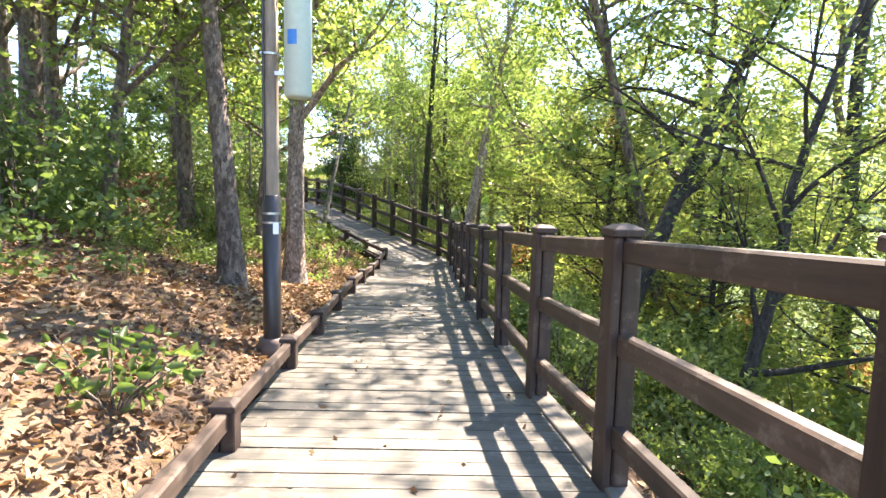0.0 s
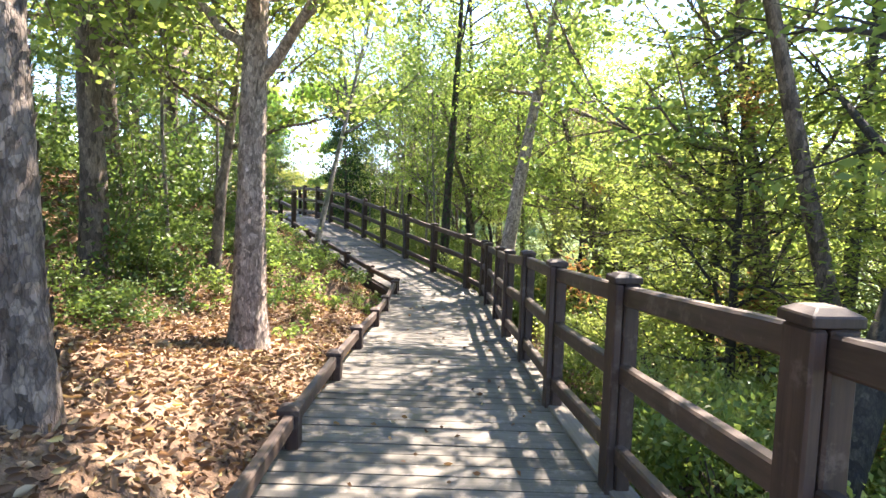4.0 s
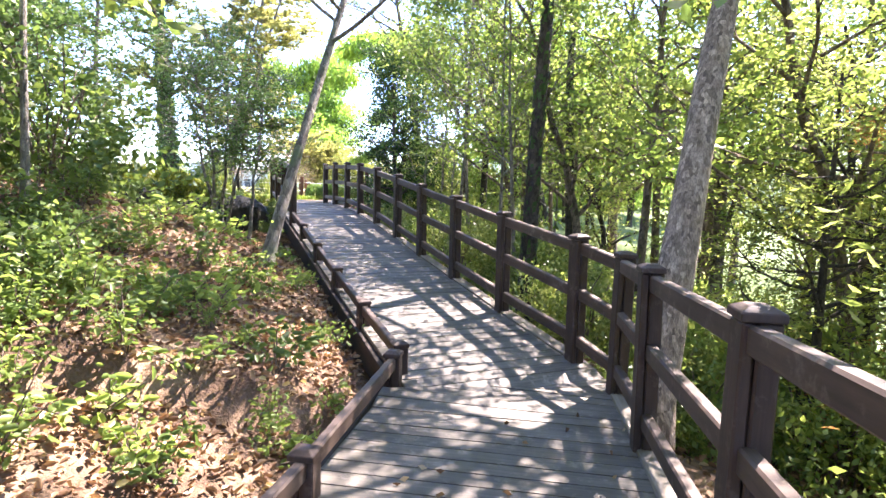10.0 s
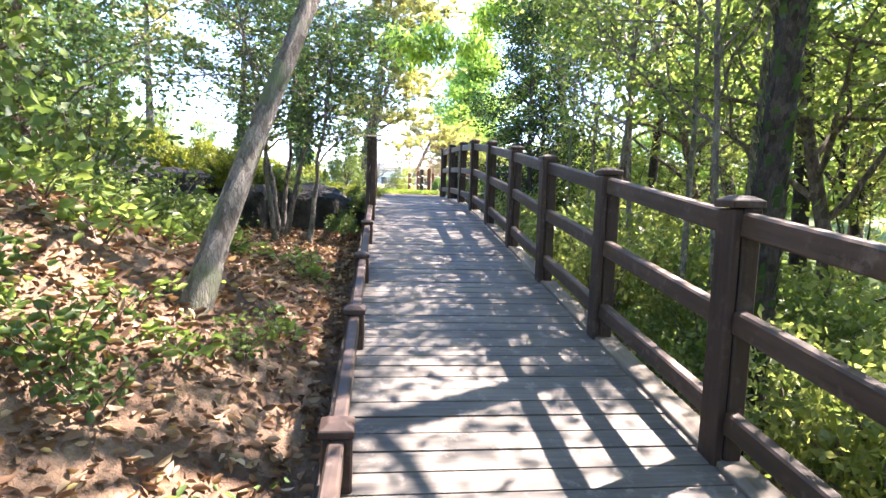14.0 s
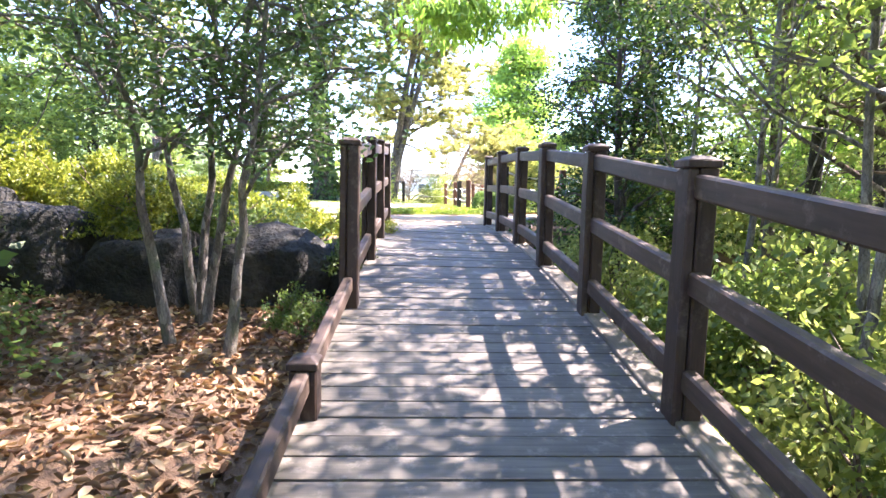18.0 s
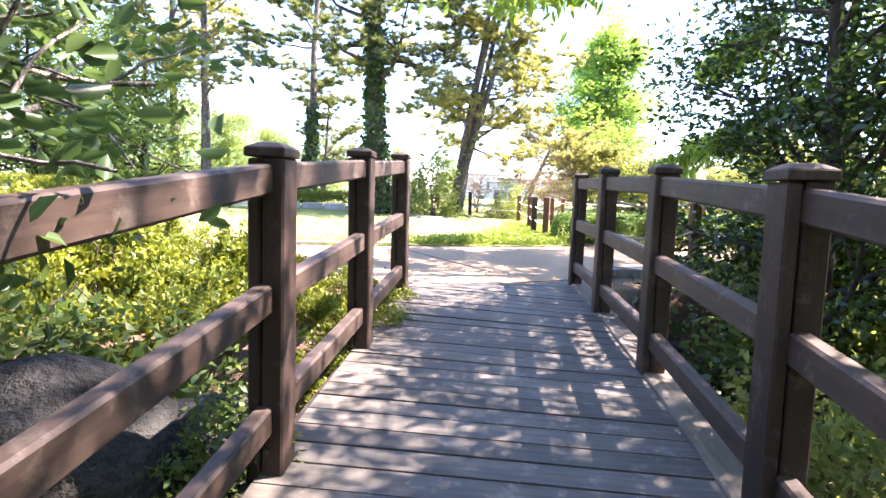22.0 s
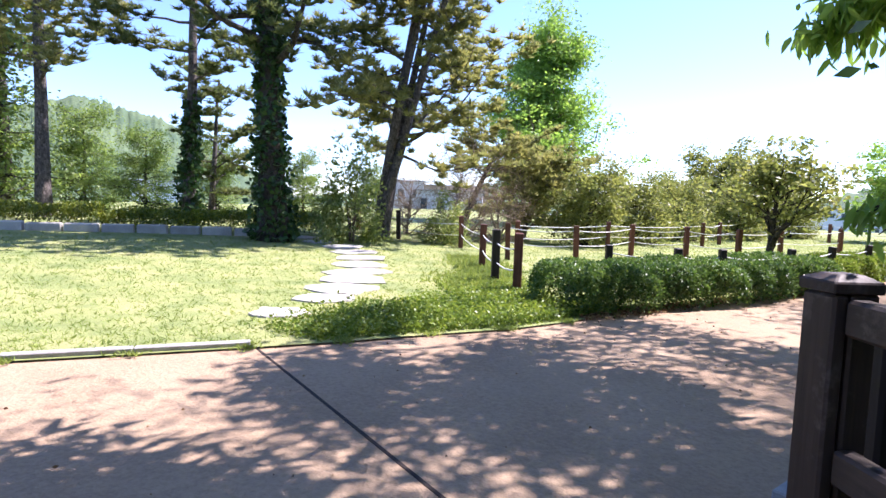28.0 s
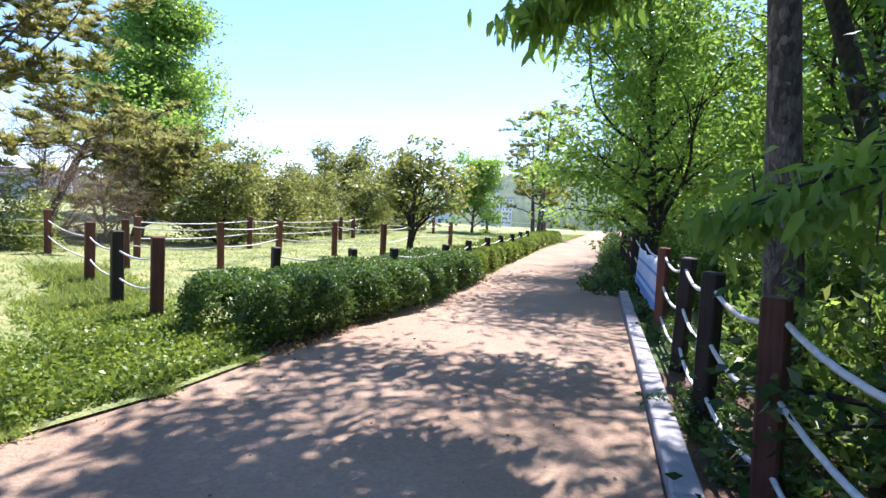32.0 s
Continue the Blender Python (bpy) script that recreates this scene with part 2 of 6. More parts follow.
M_LEAF_BUSH = leafy("bush_leaf", [(0.0, (0.065, 0.115, 0.036)), (0.55, (0.15, 0.22, 0.068)), (1.0, (0.30, 0.36, 0.125))], 0.48)
M_LEAF_LIGHT = leafy("light_green_leaf", [(0.0, (0.14, 0.25, 0.055)), (0.6, (0.24, 0.39, 0.085)), (1.0, (0.36, 0.50, 0.13))], 0.5)
M_LEAF_AZALEA = leafy("azalea_leaf", [(0.0, (0.045, 0.075, 0.018)), (0.5, (0.15, 0.195, 0.028)), (1.0, (0.40, 0.40, 0.05))], 0.3)
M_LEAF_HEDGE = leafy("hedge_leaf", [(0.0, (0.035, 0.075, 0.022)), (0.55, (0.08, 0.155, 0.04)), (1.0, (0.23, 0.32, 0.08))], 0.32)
M_NEEDLE = leafy("pine_needle", [(0.0, (0.11, 0.14, 0.06)), (0.5, (0.25, 0.26, 0.11)), (0.9, (0.40, 0.38, 0.19)), (1.0, (0.40, 0.27, 0.14))], 0.5, 0.6)
M_NEEDLE_DARK = leafy("dark_needle", [(0.0, (0.06, 0.10, 0.05)), (0.7, (0.15, 0.18, 0.08)), (1.0, (0.32, 0.30, 0.15))], 0.45, 0.6)
M_IVY = leafy("ivy_leaf", [(0.0, (0.018, 0.05, 0.018)), (0.6, (0.04, 0.095, 0.028)), (1.0, (0.085, 0.15, 0.04))], 0.2, 0.35)
M_LEAF_BROWN = leafy("dead_frond", [(0.0, (0.16, 0.075, 0.035)), (0.6, (0.30, 0.16, 0.08)), (1.0, (0.42, 0.27, 0.15))], 0.4, 0.7)
M_LEAF_CYPRESS = leafy("feathery_frond", [(0.0, (0.09, 0.14, 0.045)), (0.5, (0.19, 0.25, 0.085)), (0.85, (0.30, 0.34, 0.13)), (1.0, (0.36, 0.23, 0.13))], 0.62, 0.7)
M_LEAF_EDGE = leafy("verge_leaf", [(0.0, (0.05, 0.10, 0.03)), (0.55, (0.15, 0.25, 0.06)), (0.9, (0.29, 0.38, 0.10)), (1.0, (0.46, 0.46, 0.14))], 0.5, 0.35)
M_LEAF_OLIVE = leafy("leathery_leaf", [(0.0, (0.09, 0.12, 0.045)), (0.6, (0.22, 0.25, 0.085)), (1.0, (0.42, 0.40, 0.17))], 0.5, 0.4)
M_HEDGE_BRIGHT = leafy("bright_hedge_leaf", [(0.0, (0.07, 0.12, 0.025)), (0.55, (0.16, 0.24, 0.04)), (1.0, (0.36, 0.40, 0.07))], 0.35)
M_DRY_TWIG = leafy("dry_twig", [(0.0, (0.20, 0.14, 0.11)), (1.0, (0.38, 0.30, 0.24))], 0.2, 0.8)
M_LITTER = leafy("fallen_leaf", [(0.0, (0.055, 0.032, 0.022)), (0.4, (0.17, 0.092, 0.058)), (0.7, (0.31, 0.19, 0.12)), (0.93, (0.54, 0.41, 0.29)), (1.0, (0.52, 0.42, 0.08))], 0.15, 0.7, (0.08, 0.97))
M_GRASS = leafy("grass_blade", [(0.0, (0.12, 0.19, 0.045)), (0.6, (0.23, 0.30, 0.075)), (1.0, (0.40, 0.39, 0.16))], 0.4, 0.6)
M_POLE_DARK = plain("dark_sleeve", (0.028, 0.023, 0.022), 0.35)
M_POLE_BASE = plain("brown_collar", (0.11, 0.075, 0.06), 0.6)
M_POLE_TAN = wood("tan_pole", (0.17, 0.13, 0.10), (0.33, 0.26, 0.20), 2, 0.6, 0.05)
M_DRUM = plain("grey_green_paint", (0.42, 0.50, 0.47), 0.4, 0.0, 0.05)
M_BLUE = plain("blue_label", (0.02, 0.16, 0.50), 0.4)
M_WHITE = plain("white_paint", (0.75, 0.76, 0.76), 0.5, 0.0, 0.04)
M_STEEL = plain("steel_band", (0.42, 0.42, 0.42), 0.35, 0.9)
M_CONCRETE = blotchy("concrete", (0.30, 0.29, 0.27), (0.46, 0.45, 0.42), 5.0, 60, 0.9, 0.4, 0.005)
M_ROPE = plain("white_rope", (0.66, 0.66, 0.63), 0.8, 0.0, 0.15)
M_RED_POST = wood("red_brown_post", (0.10, 0.035, 0.022), (0.24, 0.095, 0.06), 2, 0.65, 0.45)
M_BLACK_POST = wood("dark_brown_post", (0.016, 0.012, 0.011), (0.05, 0.035, 0.03), 2, 0.6, 0.3)
M_BANNER = plain("banner_cloth", (0.70, 0.76, 0.85), 0.7, 0.0, 0.05)
M_BANNER_BLUE = plain("banner_print", (0.16, 0.33, 0.68), 0.7)
M_WALL_TAN = plain("tan_render", (0.52, 0.40, 0.28), 0.8)
M_WALL_WHITE = plain("white_render", (0.70, 0.70, 0.69), 0.85, 0.0, 0.06)
M_ROOF = plain("grey_roof", (0.30, 0.31, 0.33), 0.7)
M_WINDOW = plain("dark_window", (0.05, 0.07, 0.09), 0.15)
M_HILL = blotchy("wooded_hill", (0.055, 0.10, 0.055), (0.13, 0.18, 0.085), 0.03, 0.35, 0.95, 0.6, 1.5)


# ---- mesh helpers ----
def mesh_of(name, verts, faces, mat, smooth=False):
    """A mesh from arrays of points and of faces that all have the same number of corners."""
    verts, faces = np.asarray(verts, dtype=np.float32), np.asarray(faces, dtype=np.int32)
    me = bpy.data.meshes.new(name)
    k = faces.shape[1]
    me.vertices.add(len(verts))
    me.vertices.foreach_set("co", verts.ravel())
    me.loops.add(faces.size)
    me.loops.foreach_set("vertex_index", faces.ravel())
    me.polygons.add(len(faces))
    me.polygons.foreach_set("loop_start", np.arange(0, faces.size, k, dtype=np.int32))
    me.polygons.foreach_set("loop_total", np.full(len(faces), k, dtype=np.int32))
    if smooth:
        me.polygons.foreach_set("use_smooth", np.ones(len(faces), dtype=bool))
    me.update(calc_edges=True)
    me.validate()
    me.materials.append(mat)
    return me


def from_bm(name, bm, mat, smooth=False):
    bmesh.ops.recalc_face_normals(bm, faces=bm.faces)
    me = bpy.data.meshes.new(name)
    bm.to_mesh(me)
    bm.free()
    if smooth:
        for p in me.polygons:
            p.use_smooth = True
    me.materials.append(mat)
    return me


def part(name, me, parent=None, label="", m=None):
    ob = new(name, me)
    if parent is not None:
        ob.parent = parent
    if m is not None:
        ob.matrix_local = m
    return tagged(ob, label)


def thing(name, label, category, at=(0, 0, 0), group="", kind="", rz=0.0):
    ob = new(name)
    ob.matrix_basis = pose(*at, 0, 0, rz)
    return tagged(ob, label, category, group, kind)


def box_bm(sx, sy, sz, bev=0.0, centre=(0, 0, 0)):
    bm = bmesh.new()
    bmesh.ops.create_cube(bm, size=1.0)
    bmesh.ops.scale(bm, vec=(sx, sy, sz), verts=bm.verts)
    bmesh.ops.translate(bm, vec=centre, verts=bm.verts)
    if bev:
        bmesh.ops.bevel(bm, geom=bm.edges[:], offset=bev, segments=1, affect="EDGES", profile=0.5)
    return bm


def join_bm(*bms):
    out = bmesh.new()
    for b in bms:
        me = bpy.data.meshes.new("tmp")
        b.to_mesh(me)
        out.from_mesh(me)
        bpy.data.meshes.remove(me)
        b.free()
    return out


def tube_arrays(points, radii, sides=8):
    """Points and quads of a tube along a line, open at the ends but for a closing tip."""
    p, r = np.asarray(points, float), np.asarray(radii, float)
    d = np.gradient(p, axis=0)
    d /= np.linalg.norm(d, axis=1)[:, None] + 1e-9
    ref = np.where(np.abs(d[:, 2:3]) > 0.9, np.array([[1.0, 0, 0]]), np.array([[0, 0, 1.0]]))
    a = np.cross(d, ref)
    a /= np.linalg.norm(a, axis=1)[:, None] + 1e-9
    b = np.cross(d, a)
    th = np.linspace(0, 2 * np.pi, sides, endpoint=False)
    ring = p[:, None, :] + r[:, None, None] * (np.cos(th)[None, :, None] * a[:, None, :] + np.sin(th)[None, :, None] * b[:, None, :])
    n = len(p)
    i, j = np.meshgrid(np.arange(n - 1), np.arange(sides), indexing="ij")
    k = (j + 1) % sides
    quads = np.stack([i * sides + j, i * sides + k, (i + 1) * sides + k, (i + 1) * sides + j], -1).reshape(-1, 4)
    return ring.reshape(-1, 3), quads


def merge(pieces):
    vs, fs, o = [], [], 0
    for v, f in pieces:
        vs.append(v)
        fs.append(f + o)
        o += len(v)
    return np.concatenate(vs), np.concatenate(fs)


def tube_mesh(name, lines, mat, sides=8):
    v, f = merge([tube_arrays(p, r, sides) for p, r in lines])
    return mesh_of(name, v, f, mat, True)


def leaf_arrays(rng, centres, size, width=0.5, droop=0.3, spread=0.4, flat=0.0, oval=False):
    """One folded diamond, or a six-cornered oval, for a leaf at each centre, turned at random. flat: how far leaves lie level."""
    n = len(centres)
    d = rng.normal(size=(n, 3))
    d[:, 2] = d[:, 2] * (1 - flat) - droop
    d /= np.linalg.norm(d, axis=1)[:, None]
    u = rng.normal(size=(n, 3))
    u[:, 2] *= (1 - flat)
    w = np.cross(d, u)
    w /= np.linalg.norm(w, axis=1)[:, None] + 1e-9
    nn = np.cross(d, w)
    s = size * rng.uniform(0.6, 1.35, n)[:, None]
    c = np.asarray(centres)
    fold = nn * s * 0.12
    if oval:
        side = w * s * width
        pts = [c, c + d * s * 0.28 + side * 0.42 + fold, c + d * s * 0.68 + side * 0.40 + fold, c + d * s - fold * 0.8, c + d * s * 0.68 - side * 0.40 + fold, c + d * s * 0.28 - side * 0.42 + fold]
        base = np.arange(n)[:, None] * 6
        return np.stack(pts, 1).reshape(-1, 3), np.concatenate([base + np.array([[0, 1, 2, 3]]), base + np.array([[0, 3, 4, 5]])])
    v = np.stack([c, c + d * s * 0.5 + w * s * width * 0.5 + fold, c + d * s, c + d * s * 0.5 - w * s * width * 0.5 + fold], 1).reshape(-1, 3)
    return v, np.arange(4 * n).reshape(-1, 4)


def leaf_mesh(name, rng, centres, size, mat, width=0.5, droop=0.3, flat=0.0, oval=False):
    v, f = leaf_arrays(rng, centres, size, width, droop, 0.4, flat, oval)
    return mesh_of(name, v, f, mat)


# ---- plan of the boardwalk ----
D2, N2 = np.array([-0.525, 0.851]), np.array([0.851, 0.525])
BEND = np.array([-0.375, 15.40])
RIGHT_EDGE = [(-8, 0.95), (0, 0.86), (2.68, 0.74), (4.0, 0.63), (5.6, 0.58), (7.1, 0.52), (8.4, 0.46), (16.2, 0.44)]
Z1 = [(-8, 0.14), (0, 0.14), (2, 0.11), (4, 0.0), (5.6, -0.10), (7, -0.17), (10, -0.29), (11.6, -0.42), (13, -0.49), (15.4, -0.56)]
Z2 = [(-1, -0.57), (0.0, -0.52), (0.3, -0.47), (1.68, -0.33), (3.11, -0.16), (4.57, 0.02), (5.97, 0.21), (7.5, 0.40), (9.0, 0.54), (10.3, 0.60), (11.7, 0.65), (13.2, 0.69), (40, 0.69)]
PLAZA_Z = 0.69


def interp(table, t):
    return np.interp(t, [a for a, b in table], [b for a, b in table])


def along(x, y):
    """How far along the second stretch of the boardwalk a place is, and how far to its right."""
    px, py = x - BEND[0], y - BEND[1]
    return px * D2[0] + py * D2[1], px * N2[0] + py * N2[1]


def deck_z(x, y):
    s, r = along(np.asarray(x, float), np.asarray(y, float))
    tilt = np.interp(s, [8.0, 11.6, 13.0], [0.0, 0.055, 0.03]) * np.clip(-r, -0.3, 0.95) / 0.785 + np.interp(s, [8.0, 11.6, 13.0], [0.0, 0.035, 0.0])
    return np.where(s < 0, interp(Z1, y), interp(Z2, s) + tilt)


LEFT_X = -1.26            # inner face of the low rail on the first stretch
HALF = 0.785              # half the clear width of the second stretch
right_posts = [(0.98, -5.4), (0.95, -4.05), (0.93, -2.7), (0.90, -1.35), (0.86, 0.02), (0.80, 1.20), (0.72, 2.68), (0.62, 4.0), (0.58, 5.6), (0.52, 7.05), (0.46, 8.45), (0.45, 9.9), (0.43, 11.4), (0.45, 12.92),
               (0.43, 14.42), (0.41, 15.48), (0.12, 16.05)] + [tuple(BEND + D2 * s + N2 * HALF) for s in (1.78, 3.22, 4.6, 5.97, 7.40, 8.86, 10.3)] + [tuple(BEND + D2 * s + N2 * r) for s, r in ((11.68, 0.75), (13.05, 0.72))]
low_posts_a = [(-1.0, y) for y in (-5.0, -3.4, -1.8, -0.2, 1.42)] + [(-1.09, 3.04), (-1.17, 4.66), (-1.2, 6.0), (-1.25, 7.5), (-1.27, 9.0), (-1.26, 10.3), (-1.26, 11.98), (-1.26, 13.4), (-1.25, 15.12)]
low_posts_b = [tuple(BEND + D2 * s - N2 * HALF) for s in (0.42, 1.66, 3.05, 4.5, 6.0)]
tall_left = [tuple(BEND + D2 * s - N2 * HALF) for s in (7.5, 9.0, 10.32, 11.65)]


# ---- ground ----
def smooth(a, b, v):
    t = np.clip((v - a) / (b - a), 0, 1)
    return t * t * (3 - 2 * t)


def lumps(x, y, k=1.0):
    return (np.sin(x * 1.7 * k + 0.6 * np.sin(y * 1.1 * k)) * np.cos(y * 1.3 * k + 0.8) + 0.5 * np.sin(x * 3.9 * k + 1.7) * np.sin(y * 3.3 * k))


KERB_RIGHT = [(-6.64, 27.83), (-6.17, 28.92), (-5.54, 30.29), (-3.53, 34.77), (-0.97, 40.33), (1.46, 45.1), (8.25, 58.34), (18.14, 77.26)]


def ground_z(x, y):
    x, y = np.asarray(x, float), np.asarray(y, float)
    s, r = along(x, y)
    dz = deck_z(x, np.minimum(y, 60))
    first = s < 0
    left = np.where(first, LEFT_X - 0.1 - x, -HALF - 0.1 - r)
    right = np.where(first, x - interp(RIGHT_EDGE, y) - 0.15, r - HALF - 0.15)
    left = np.where((s >= 0) | (y < 15.0), left, np.minimum(left, -HALF - 0.1 - r))
    steep = np.interp(np.where(first, y, 15.4 + s), [0, 4, 6.7, 9.5, 13, 16.5, 18.5, 20.5, 22.5], [0.75, 0.82, 0.80, 0.45, 0.60, 0.80, 1.02, 0.55, 0.08])
    start = np.interp(np.where(first, y, 15.4 + s), [0, 5, 6.7, 9.5, 13.5, 16.5, 18.5, 21, 24], [-0.10, -0.12, -0.16, -0.40, -0.42, -0.40, -0.26, -0.36, -0.42])
    up = dz + start + steep * 1.6 * (1 - np.exp(-np.maximum(left, 0) / 1.6)) + 0.17 * np.clip(left - 2.2, 0, 9) + 0.05 * lumps(x, y) * smooth(0.2, 1.5, left)
    down = dz - 0.55 - 0.34 * np.clip(right, 0, 6) - 0.16 * np.clip(right - 6, 0, 40) + 0.08 * lumps(x, y)
    z = np.where(left > 0, up, np.where(right > 0, down, dz - 0.55))
    kerb_x = np.interp(y, [b for a, b in KERB_RIGHT], [a for a, b in KERB_RIGHT])
    low = PLAZA_Z - 0.03 - 0.22 * np.clip(x - kerb_x - 1.2, 0, 30)
    flat = smooth(9.3, 10.2, s) * smooth(0.0, -0.8, r + HALF - 0.2) + smooth(12.4, 13.0, s)
    flat = np.clip(flat, 0, 1)
    top = np.where(y > 27.2, np.where(x > kerb_x, low, PLAZA_Z - 0.03), PLAZA_Z - 0.03)
    z = z * (1 - flat) + top * flat
    far = np.hypot(x + 6, y - 30)
    z = z - 0.09 * np.clip(far - 48, 0, 130) * smooth(0, 1, (far - 48) / 10)
    return z


def nonuniform(lo, hi, step, reach, n):
    core = np.arange(lo, hi + step, step)
    out = np.geomspace(1.0, reach, n) - 1 + step
    return np.concatenate([lo - out[::-1], core, core[-1] + out])


gx, gy = nonuniform(-16, 9, 0.22, 2600, 34), nonuniform(-7, 33, 0.22, 2600, 34)
GX, GY = np.meshgrid(gx, gy)
GZ = ground_z(GX, GY)
ni, nj = GX.shape
idx = np.arange(ni * nj).reshape(ni, nj)
quads = np.stack([idx[:-1, :-1], idx[:-1, 1:], idx[1:, 1:], idx[1:, :-1]], -1).reshape(-1, 4)
ground_me = mesh_of("ground", np.stack([GX, GY, GZ], -1).reshape(-1, 3), quads, M_SOIL, True)
ground_me.materials.append(M_FIELD)
cx, cy = GX[:-1, :-1].ravel(), GY[:-1, :-1].ravel()
ground_me.polygons.foreach_set("material_index", ((np.abs(cx + 3) > 11) | (cy > 31)).astype(np.int32))
ground = part("ground", ground_me, None)
tagged(ground, "brown forest soil under fallen leaves on a bank", "ground", kind="structure")


def sheet(name, outline, z, mat, label, category, thick=0.12):
    bm = bmesh.new()
    vs = [bm.verts.new((x, y, z)) for x, y in outline]
    f = bm.faces.new(vs)
    bmesh.ops.triangulate(bm, faces=[f])
    top = bm.faces[:]
    ex = bmesh.ops.extrude_face_region(bm, geom=top)
    bmesh.ops.translate(bm, vec=(0, 0, -thick), verts=[e for e in ex["geom"] if isinstance(e, bmesh.types.BMVert)])
    ob = part(name, from_bm(name, bm, mat))
    return tagged(ob, label, category, kind="structure")


LAWN_EDGE = [(-21.42, 10.18), (-16.21, 18.87), (-12.67, 25.48), (-11.85, 26.81), (-10.96, 27.86), (-10.2, 28.77), (-9.57, 29.67), (-8.99, 30.43), (-8.61, 31.17), (-8.13, 32.35), (-7.52, 33.25), (-6.78, 34.39), (-5.88, 36.1), (-4.06, 40.14), (-0.78, 47.16), (6.96, 61.78), (15.56, 78.98)]
path_outline = LAWN_EDGE + [(x - 0.02, y) for x, y in KERB_RIGHT[::-1]] + [(-6.6, 27.35), (-6.75, 27.1), (-7.6, 25.25), (-8.2, 24.9), (-9.4, 24.6), (-11.5, 23.0), (-14, 19.5), (-20, 9.0)]
sheet("path", path_outline, PLAZA_Z, M_PATH, "sandy pinkish-brown paved park path in tree shade", "path")


def lawn_z(x, y):
    far = np.hypot(np.asarray(x, float) + 6, np.asarray(y, float) - 30)
    return PLAZA_Z + 0.02 + 0.034 * np.clip(-13.0 - x, 0, 16) - 0.05 * np.clip(far - 50, 0, 60)


def resample(line, n):
    p = np.asarray(line, float)
    t = np.concatenate([[0], np.cumsum(np.linalg.norm(np.diff(p, axis=0), axis=1))])
    u = np.linspace(0, t[-1], n)
    return np.stack([np.interp(u, t, p[:, k]) for k in range(p.shape[1])], 1)


near_edge = resample([(x + 0.05, y - 0.02) for x, y in LAWN_EDGE], 90)
far_edge = resample([(-44, 14), (-50, 34), (-44, 60), (-24, 78), (8, 86)], 90)
w = (np.linspace(0, 1, 50) ** 1.6)[:, None, None]
LG = near_edge[None] * (1 - w) + far_edge[None] * w
LZ = lawn_z(LG[..., 0], LG[..., 1])
ids = np.arange(50 * 90).reshape(50, 90)
lawn = part("lawn", mesh_of("lawn", np.concatenate([LG, LZ[..., None]], -1).reshape(-1, 3), np.stack([ids[:-1, :-1], ids[1:, :-1], ids[1:, 1:], ids[:-1, 1:]], -1).reshape(-1, 4), M_LAWN, True))
tagged(lawn, "sunlit yellow-green mown park lawn", "lawn", kind="structure")


# ---- boardwalk: joists and trims (its planks come last) ----
def beam(name, a, b, wide, high, mat, parent, label="", bev=0.006, before=Matrix.Identity(4)):
    """A square timber from a to b, its grain along it."""
    a, b = Vector(a), Vector(b)
    d = b - a
    me = from_bm(name, box_bm(d.length, wide, high, bev), mat)
    turn = Matrix.Rotation(math.atan2(d.y, d.x), 4, "Z") @ Matrix.Rotation(-math.asin(d.z / d.length), 4, "Y")
    return part(name, me, parent, label, before @ Matrix.Translation((a + b) / 2) @ turn)


boardwalk = thing("boardwalk", "weathered grey timber boardwalk with gaps between planks", "boardwalk", kind="structure")


def edge_run(points, off, up, wide, high, mat, name, label):
    for a, b in zip(points, points[1:]):
        beam(name, (a[0] + off[0], a[1] + off[1], float(deck_z(*a)) + up), (b[0] + off[0], b[1] + off[1], float(deck_z(*b)) + up), wide, high, mat, boardwalk, label)


right_line = [(x, y) for x, y in right_posts]
first_right = [p for p in right_line if along(*p)[0] < 0.2]
second_right = [p for p in right_line if along(*p)[0] >= 0.2]
left_first = [(LEFT_X, -7.0), (LEFT_X, 2.0), (LEFT_X, 8.0), (LEFT_X, 13.0), (-1.3, 15.2)]
left_second = [tuple(BEND + D2 * s - N2 * HALF) for s in (0.0, 3.0, 6.0, 9.0, 12.2)]
edge_run(first_right, (0.10, 0), -0.003, 0.15, 0.05, M_TRIM, "edge_board", "pale edge board")
edge_run(second_right, tuple(N2 * 0.10), -0.003, 0.15, 0.05, M_TRIM, "edge_board", "pale edge board")
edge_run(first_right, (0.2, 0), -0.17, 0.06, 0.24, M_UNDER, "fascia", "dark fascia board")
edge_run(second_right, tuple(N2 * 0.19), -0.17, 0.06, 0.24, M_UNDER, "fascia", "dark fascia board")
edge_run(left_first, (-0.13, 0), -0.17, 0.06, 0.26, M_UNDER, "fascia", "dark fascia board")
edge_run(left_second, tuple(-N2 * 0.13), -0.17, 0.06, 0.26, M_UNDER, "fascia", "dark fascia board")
edge_run([(-0.3, -7), (-0.3, 2.0), (-0.33, 8.0), (-0.35, 13.0), tuple(BEND)] + [tuple(BEND + D2 * s) for s in (3, 6, 9, 12.4)], (0, 0), -0.2, 0.12, 0.16, M_UNDER, "joist", "dark joist")


